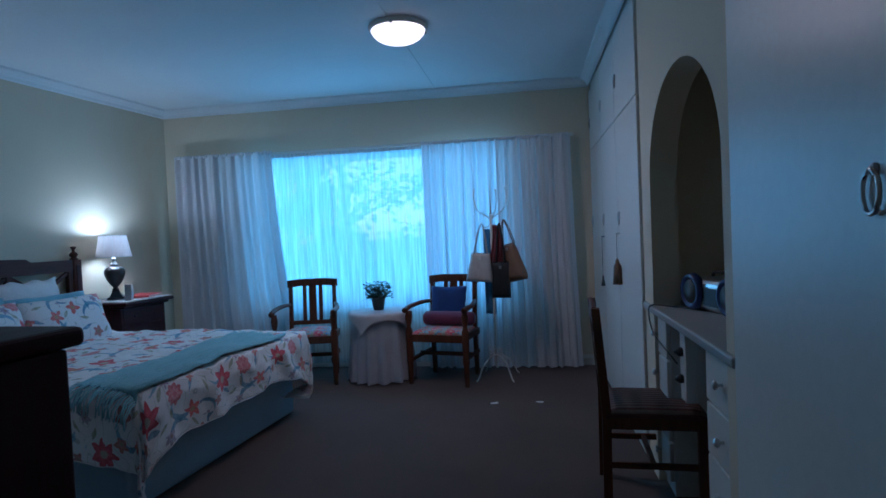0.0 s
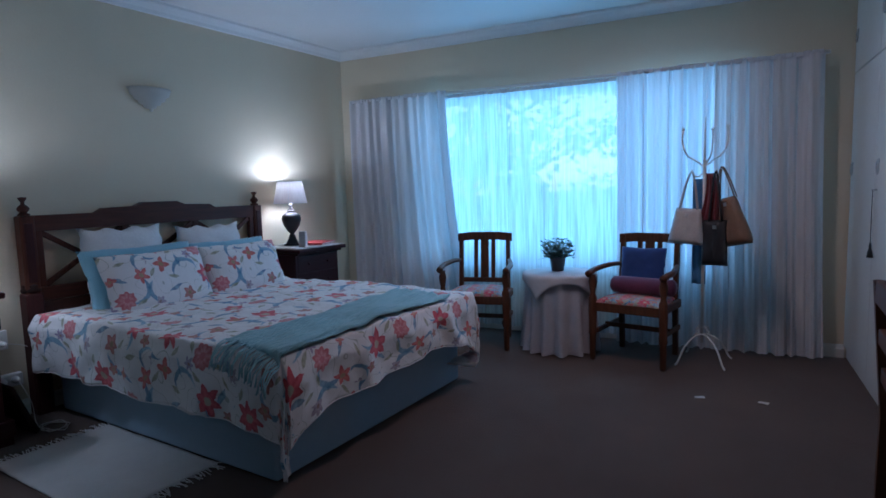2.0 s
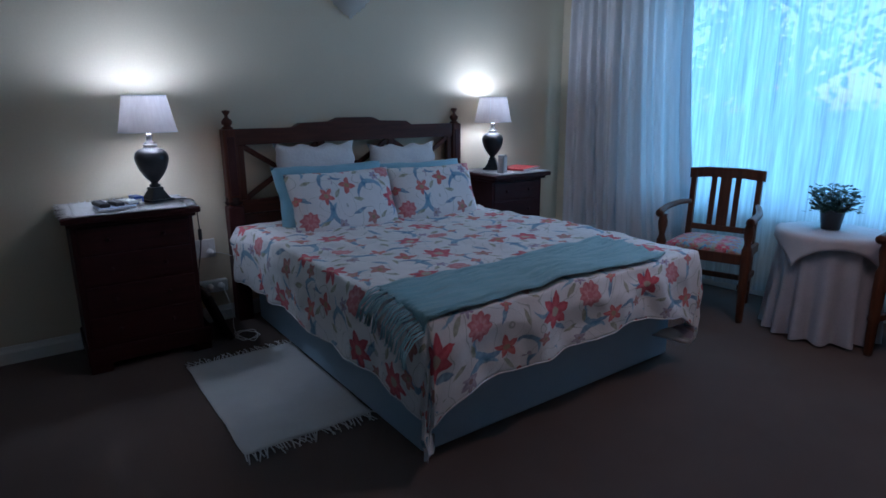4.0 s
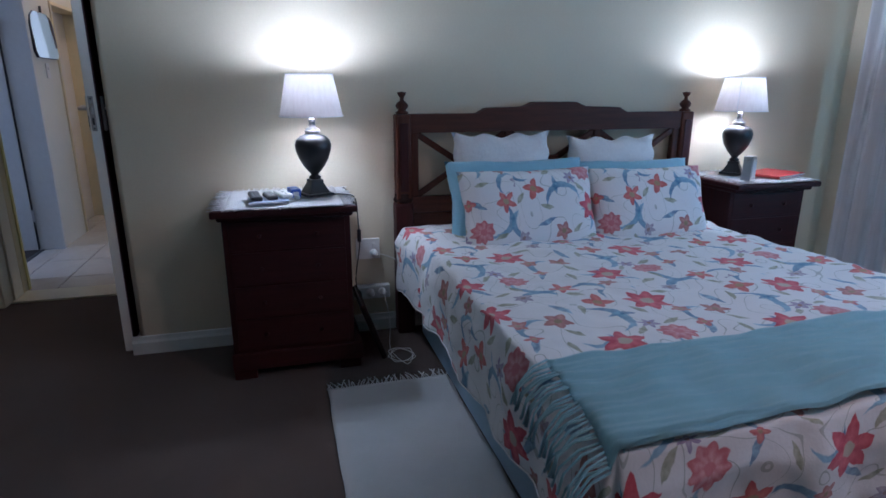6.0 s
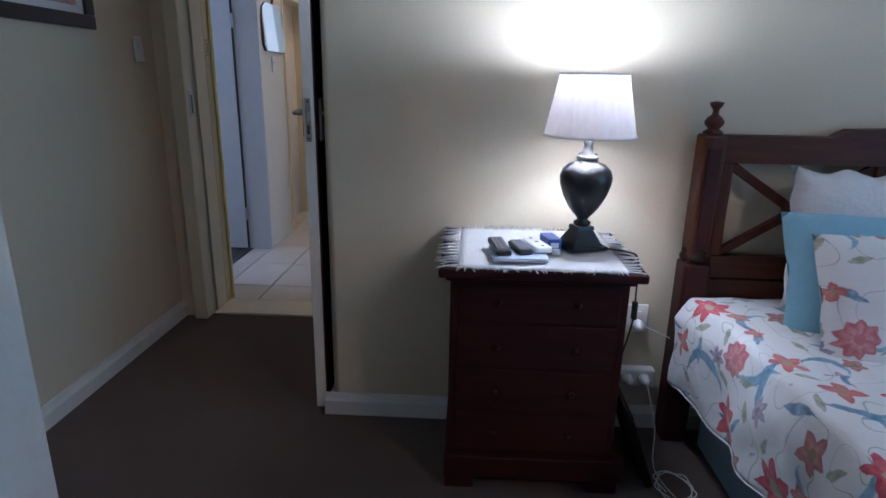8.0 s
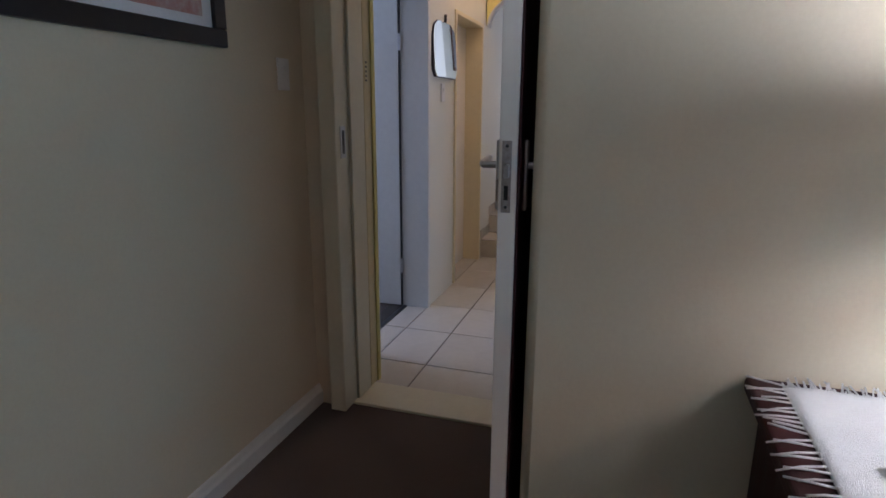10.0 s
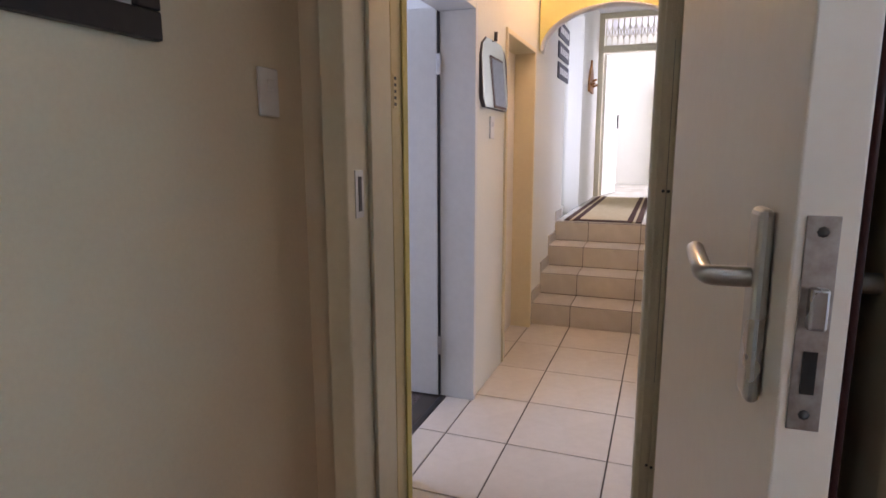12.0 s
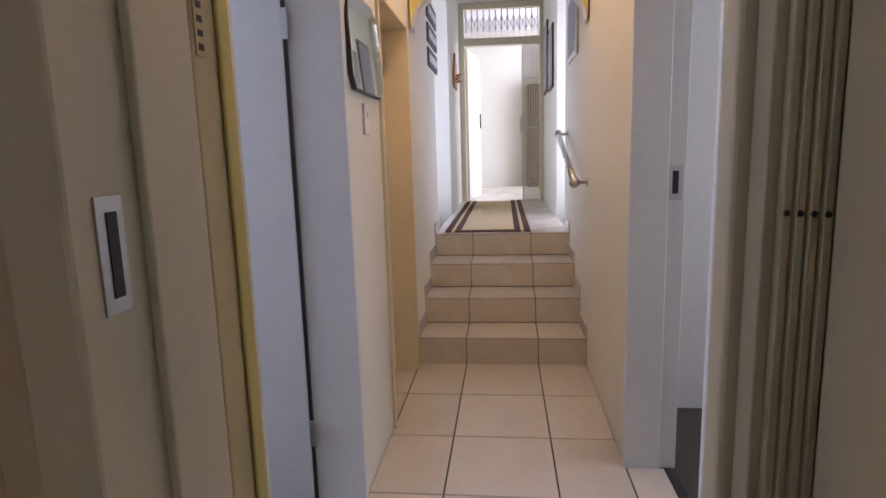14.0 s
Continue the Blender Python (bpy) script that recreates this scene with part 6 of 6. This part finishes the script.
GREY_PRINT = surface("grey_print", (0.18, 0.18, 0.20), (0.42, 0.42, 0.44), 0.6, 40, 14, 0.05)
for k in range(3):
    th = thing("word_plaque", pose(-8.95, HALL_Y0 + 0.001, 1.94 + 0.17 * k), "dark plaque with pale lettering on the landing wall", "plaque", "landing plaques")
    part("board", box(-0.27, 0.27, 0, 0.012, 0, 0.135, 0.003), surface("slate_board", (0.05, 0.05, 0.06), (0.10, 0.10, 0.11), 0.6), th)
    for j in range(5):
        part("lettering", box(-0.22 + 0.09 * j, -0.155 + 0.09 * j, 0.0125, 0.014, 0.04, 0.095), WHITE_PLASTIC, th)
small_frame("framed_picture", pose(-8.62, HALL_Y1 - 0.001, 1.93, 0, 0, 180), 0.50, 0.42, CHROME, GREY_PRINT, "grey photograph in a silver frame")
small_frame("framed_picture", pose(-10.55, HALL_Y1 - 0.001, 1.92, 0, 0, 180), 0.55, 0.60, CHAIR_WOOD, GREY_PRINT, "grey picture in a brown frame")
small_frame("framed_picture", pose(-11.25, HALL_Y1 - 0.001, 1.95, 0, 0, 180), 0.55, 0.75, CHAIR_WOOD, GREY_PRINT, "tall picture in a brown frame")
ko = thing("key_holder", pose(-11.0, HALL_Y0 + 0.001, 2.02), "orange wooden key holder with pegs on the wall", "key holder")
ORANGE_WOOD = wood("orange_pine", (0.42, 0.15, 0.04), (0.56, 0.24, 0.08), "z")
part("board", extrude_outline([(-0.20, 0.0), (0.20, 0.0), (0.22, 0.12), (0.12, 0.26), (0.05, 0.30), (0.0, 0.38), (-0.05, 0.30), (-0.12, 0.26), (-0.22, 0.12)], 0.0, 0.02, m=pose(0, 0, 0, 0, 0, 90)), ORANGE_WOOD, ko)
for j in range(3):
    part("peg", tube([(-0.12 + 0.12 * j, 0.02, 0.08 + 0.05 * (j % 2)), (-0.12 + 0.12 * j, 0.075, 0.10 + 0.05 * (j % 2))], 0.013, 8), ORANGE_WOOD, ko)

# far doorway: frame, trellis over it and open trellis gate at the side
fd = bmesh.new()
bx(fd, -11.90, -11.80, HALL_Y0, -0.26, 0.69, 3.10, 0.004)
bx(fd, -11.90, -11.80, 0.66, HALL_Y1, 0.69, 3.10, 0.004)
bx(fd, -11.90, -11.80, -0.26, 0.66, 2.60, 2.69, 0.004)
bx(fd, -11.90, -11.80, -0.26, 0.66, 3.03, 3.10, 0.004)
structure("door_5", fd, CREAM_GLOSS, "cream painted frame at the end of the landing", "door frame")
tg = thing("trellis_panel", pose(-11.85, 0, 0), "cream steel trellis fixed over the far doorway", "trellis")
for k in range(13):
    y = -0.24 + k * 0.0735
    part("bar", box(-0.004, 0.004, y - 0.006, y + 0.006, 2.692, 3.028), CREAM_GLOSS, tg)
for k in range(12):
    y = -0.24 + k * 0.0735
    for s in (-1, 1):
        part("diagonal", tube([(0.007, y, 2.86 - s * 0.085), (0.007, y + 0.0735, 2.86 + s * 0.085)], 0.0045, 5), CREAM_GLOSS, tg)
sg = thing("security_gate", pose(-11.84, 0.44, 0.69), "cream folded trellis security gate at the far doorway", "gate")
for k in range(10):
    part("gate_upright", box(-0.012, 0.012, 0.004 + k * 0.0215, 0.0185 + k * 0.0215, 0.0, 1.90, 0.001), GATE_PAINT, sg)
for z in (0.3, 0.9, 1.5):
    part("gate_strap", box(0.0125, 0.018, 0.004, 0.212, z, z + 0.02), CHROME, sg)
part("gate_lock", box(-0.02, 0.02, -0.02, 0.002, 0.85, 1.05, 0.003), CHROME, sg)
fdl = thing("door", pose(-11.92, -0.25, 0.69, 0, 0, 172), "cream front door standing open in the far room", "door")
part("leaf", box(0.0, 0.85, -0.02, 0.02, 0.012, 1.90, 0.002), HALL_WALL, fdl)
part("handle", tube([(0.78, -0.03, 0.95), (0.78, -0.03, 1.15)], 0.012, 8), BLACK_PLASTIC, fdl)
mirr = thing("framed_picture", pose(-13.1, -2.15, 1.6), "narrow picture on the far room wall", "picture")
part("frame", box(-0.2, 0.2, 0, 0.02, 0, 0.7, 0.004), CHAIR_WOOD, mirr)
cab = thing("dark_cabinet", pose(-14.95, 0.62, 0.685), "dark tall cabinet in the far room", "cabinet")
part("body", box(-0.1, 0.3, 0.0, 0.6, 0.0, 1.75, 0.01), MAHOGANY, cab)
part("door", box(0.301, 0.32, 0.02, 0.58, 0.05, 1.70, 0.005), MAHOGANY, cab)

# landing runner
rn = thing("hall_runner", pose(-8.855, 0.080, RISE * 4 + 0.001), "beige patterned runner carpet with brown borders", "runner")
RUN = surface("beige_runner", (0.46, 0.33, 0.18), (0.62, 0.48, 0.30), 0.95, 120, 20, 0.8, 0.004, spec=0.1)
BRW = surface("brown_runner_border", (0.07, 0.035, 0.025), (0.12, 0.06, 0.045), 0.95, 120, 10, 0.8, 0.004, spec=0.1)
part("field", box(-2.82, -0.10, -0.21, 0.21, 0.0, 0.008, 0.002), RUN, rn)
for a, b in ((-0.335, -0.285), (-0.26, -0.211), (0.211, 0.26), (0.285, 0.335)):
    part("border", box(-2.88, -0.01, a, b, 0.0, 0.009, 0.002), BRW, rn)
for a, b in ((-0.2845, -0.2605), (0.2605, 0.2845)):
    part("band", box(-2.88, -0.01, a, b, 0.0, 0.008, 0.002), RUN, rn)
part("end_border", box(-0.099, -0.01, -0.21, 0.21, 0.0, 0.009, 0.002), BRW, rn)

# hall ceiling light, warm, over the middle of the hall
hl = thing("ceiling_light", pose(-7.15, 0.19, HCEIL - 0.001), "warm lit round glass ceiling light in the hall", "ceiling light")
part("rim", lathe([(0.14, 0.0), (0.145, -0.012), (0.142, -0.022), (0.130, -0.027)], 32), CHROME, hl)
part("dome", lathe([(0.130, -0.026), (0.122, -0.045), (0.095, -0.070), (0.055, -0.084), (0.0, -0.088)], 32), glow("warm_frosted_glass", (1.0, 0.70, 0.42), 4.0), hl, "glowing frosted glass dome")
bulb("hall_bulb", (-7.15, 0.19, HCEIL - 0.16), 4.1, (1.0, 0.96, 0.84), 0.08)

# ---- outside the window ----
GRASS = surface("lawn", (0.03, 0.06, 0.02), (0.07, 0.11, 0.035), 0.9, 30, 0.4, 0.5, 0.03)
structure("ground", box(-60, 60, 5.9, 300, -0.35, -0.25), GRASS, "lawn outside the bedroom window", "ground")
LEAF_OUT, lnt, lpn = nodes_of("garden_leaves")
lri = lnt.nodes.new("ShaderNodeNewGeometry").outputs["Random Per Island"]
lc_ = mixc(lnt, lri, (0.03, 0.075, 0.03), (0.09, 0.16, 0.06))
ld, lt = lnt.nodes.new("ShaderNodeBsdfDiffuse"), lnt.nodes.new("ShaderNodeBsdfTranslucent")
lnt.links.new(lc_, ld.inputs[0])
lnt.links.new(lc_, lt.inputs[0])
lmx = lnt.nodes.new("ShaderNodeMixShader")
lmx.inputs[0].default_value = 0.4
lnt.links.new(ld.outputs[0], lmx.inputs[1])
lnt.links.new(lt.outputs[0], lmx.inputs[2])
lnt.links.new(lmx.outputs[0], lnt.nodes["Material Output"].inputs[0])
BARK = surface("bark", (0.06, 0.045, 0.03), (0.12, 0.09, 0.065), 0.9, 40, 4, 0.9, 0.02)


def tree(m, h, r, seed, n):
    rng = random.Random(seed)
    th = thing("tree", m, "leafy garden tree outside the window", "tree", "garden trees")
    tr_ = bmesh.new()
    tube(curve_points([(0, 0, -0.1), (0.05, 0, h * 0.3), (-0.05, 0.05, h * 0.6), (0, 0, h * 0.9)], 5), 0.1, 8, tr_, [0.14 * (1 - 0.85 * i / 15) for i in range(16)])
    lv = bmesh.new()
    for k in range(26):
        a, z = rng.uniform(0, 6.28), h * rng.uniform(0.25, 0.95)
        rr = r * (0.45 + 0.55 * rng.random()) * (1 - 0.5 * abs(z / h - 0.55))
        end = Vector((rr * math.cos(a), rr * math.sin(a), z + 0.35))
        tube([(0, 0, z - 0.3), (end.x * 0.5, end.y * 0.5, z), end], 0.03, 5, tr_, [0.04, 0.025, 0.008])
        cs_ = rng.uniform(0.35, 0.65)
        for q in range(n):
            p_ = end + Vector((rng.gauss(0, cs_ * 0.5), rng.gauss(0, cs_ * 0.5), rng.gauss(0, cs_ * 0.4)))
            u = Vector((rng.uniform(-1, 1), rng.uniform(-1, 1), rng.uniform(-1, 1))).normalized()
            w_ = u.orthogonal().normalized()
            s_ = rng.uniform(0.05, 0.10)
            lv.faces.new([lv.verts.new(p_ + u * s_), lv.verts.new(p_ + w_ * s_ * 0.45), lv.verts.new(p_ - u * s_), lv.verts.new(p_ - w_ * s_ * 0.45)])
    part("trunk", tr_, BARK, th)
    part("crown", lv, LEAF_OUT, th)["kind"] = "stuff"


tree(pose(-4.6, 10.8, -0.25), 4.6, 1.9, 5, 90)
tree(pose(-1.9, 12.6, -0.25), 5.2, 2.1, 6, 90)
for sx, sy, sh, sr, sd in ((-6.6, 12.2, 2.0, 1.7, 11), (-3.1, 10.6, 1.5, 1.6, 12), (-0.6, 11.4, 1.8, 1.7, 13), (1.8, 12.8, 2.0, 1.8, 14)):
    tree(pose(sx, sy, -0.25), sh, sr, sd, 42)
tree(pose(0.6, 10.2, -0.25), 3.0, 1.6, 7, 80)
tree(pose(-7.6, 12.5, -0.25), 5.0, 2.2, 8, 80)

# ---- tiles of the hall floor and stairs ----
def tile_mesh(w, d, name):
    return mesh_of(name, box(-w / 2, w / 2, -d / 2, d / 2, -0.006, 0.0, 0.0015, 1), TILE)


XJ = [-5.17, -5.474, -5.946, -6.418, -6.890, -7.362, -7.836]
YJ = [HALL_Y0, -0.030, 0.415, HALL_Y1]
hall_floor = bpy.data.objects["floor_hall"]
cache = {}
def lay(parent, x0, x1, y0, y1, z, m=None):
    g = 0.0032
    key = (round(x1 - x0, 3), round(y1 - y0, 3))
    if key not in cache:
        cache[key] = tile_mesh(key[0] - 2 * g, key[1] - 2 * g, "tile")
    ob = new("tile", cache[key])
    ob.parent = parent
    ob.matrix_basis = (m or ID) @ pose((x0 + x1) / 2, (y0 + y1) / 2, z)


for xa, xb in zip(XJ, XJ[1:]):
    for ya, yb in zip(YJ, YJ[1:]):
        lay(hall_floor, xb, xa, ya, yb, 0.008)
for xa, xb, ya, yb in ((D1B - 0.03, -5.946, -0.47, HALL_Y0), (-5.946, D1A + 0.03, -0.47, HALL_Y0), (D2B - 0.03, -7.362, -0.47, HALL_Y0), (-7.362, D2A + 0.03, -0.47, HALL_Y0), (R1B - 0.022, -6.418, HALL_Y1, 0.86), (-6.418, R1A + 0.022, HALL_Y1, 0.86)):
    lay(hall_floor, xb, xa, ya, yb, 0.008)
for i in range(4):
    x1 = -7.845 - i * TREAD
    z = RISE * (i + 1)
    for ya, yb in zip(YJ, YJ[1:]):
        if i < 3:
            lay(steps_ob, x1 - TREAD, x1 + 0.006, ya, yb, z)
        # riser tiles stand upright, proud of the core by their thickness
        key = ("r", round(yb - ya, 3))
        if key not in cache:
            cache[key] = mesh_of("riser_tile", box(0.0, 0.006, -(yb - ya) / 2 + 0.0025, (yb - ya) / 2 - 0.0025, -RISE + 0.004, -0.0090, 0.0008, 1), TILE)
        ob = new("riser_tile", cache[key])
        ob.parent = steps_ob
        ob.matrix_basis = pose(x1 + 0.0005, (ya + yb) / 2, z)
xs = [-7.845 - 3 * TREAD + 0.006 - 0.472 * k for k in range(8)]
for xa, xb in zip(xs, xs[1:]):
    for ya, yb in zip(YJ, YJ[1:]):
        lay(steps_ob, xb, xa, ya, yb, RISE * 4)
# low tiled skirting along the stairs
sk = bmesh.new()
for s, y in ((1, HALL_Y0), (-1, HALL_Y1)):
    for i in range(4):
        x1 = -7.845 - i * TREAD
        x0 = x1 - TREAD if i < 3 else -9.1
        bx(sk, x0, x1 + 0.02, min(y, y + s * 0.010), max(y, y + s * 0.010), RISE * (i + 1) + 0.001, RISE * (i + 1) + 0.085, 0.002)
structure("baseboard_stairs", sk, TILE, "cream tile skirting stepping up the stairs", "baseboard")
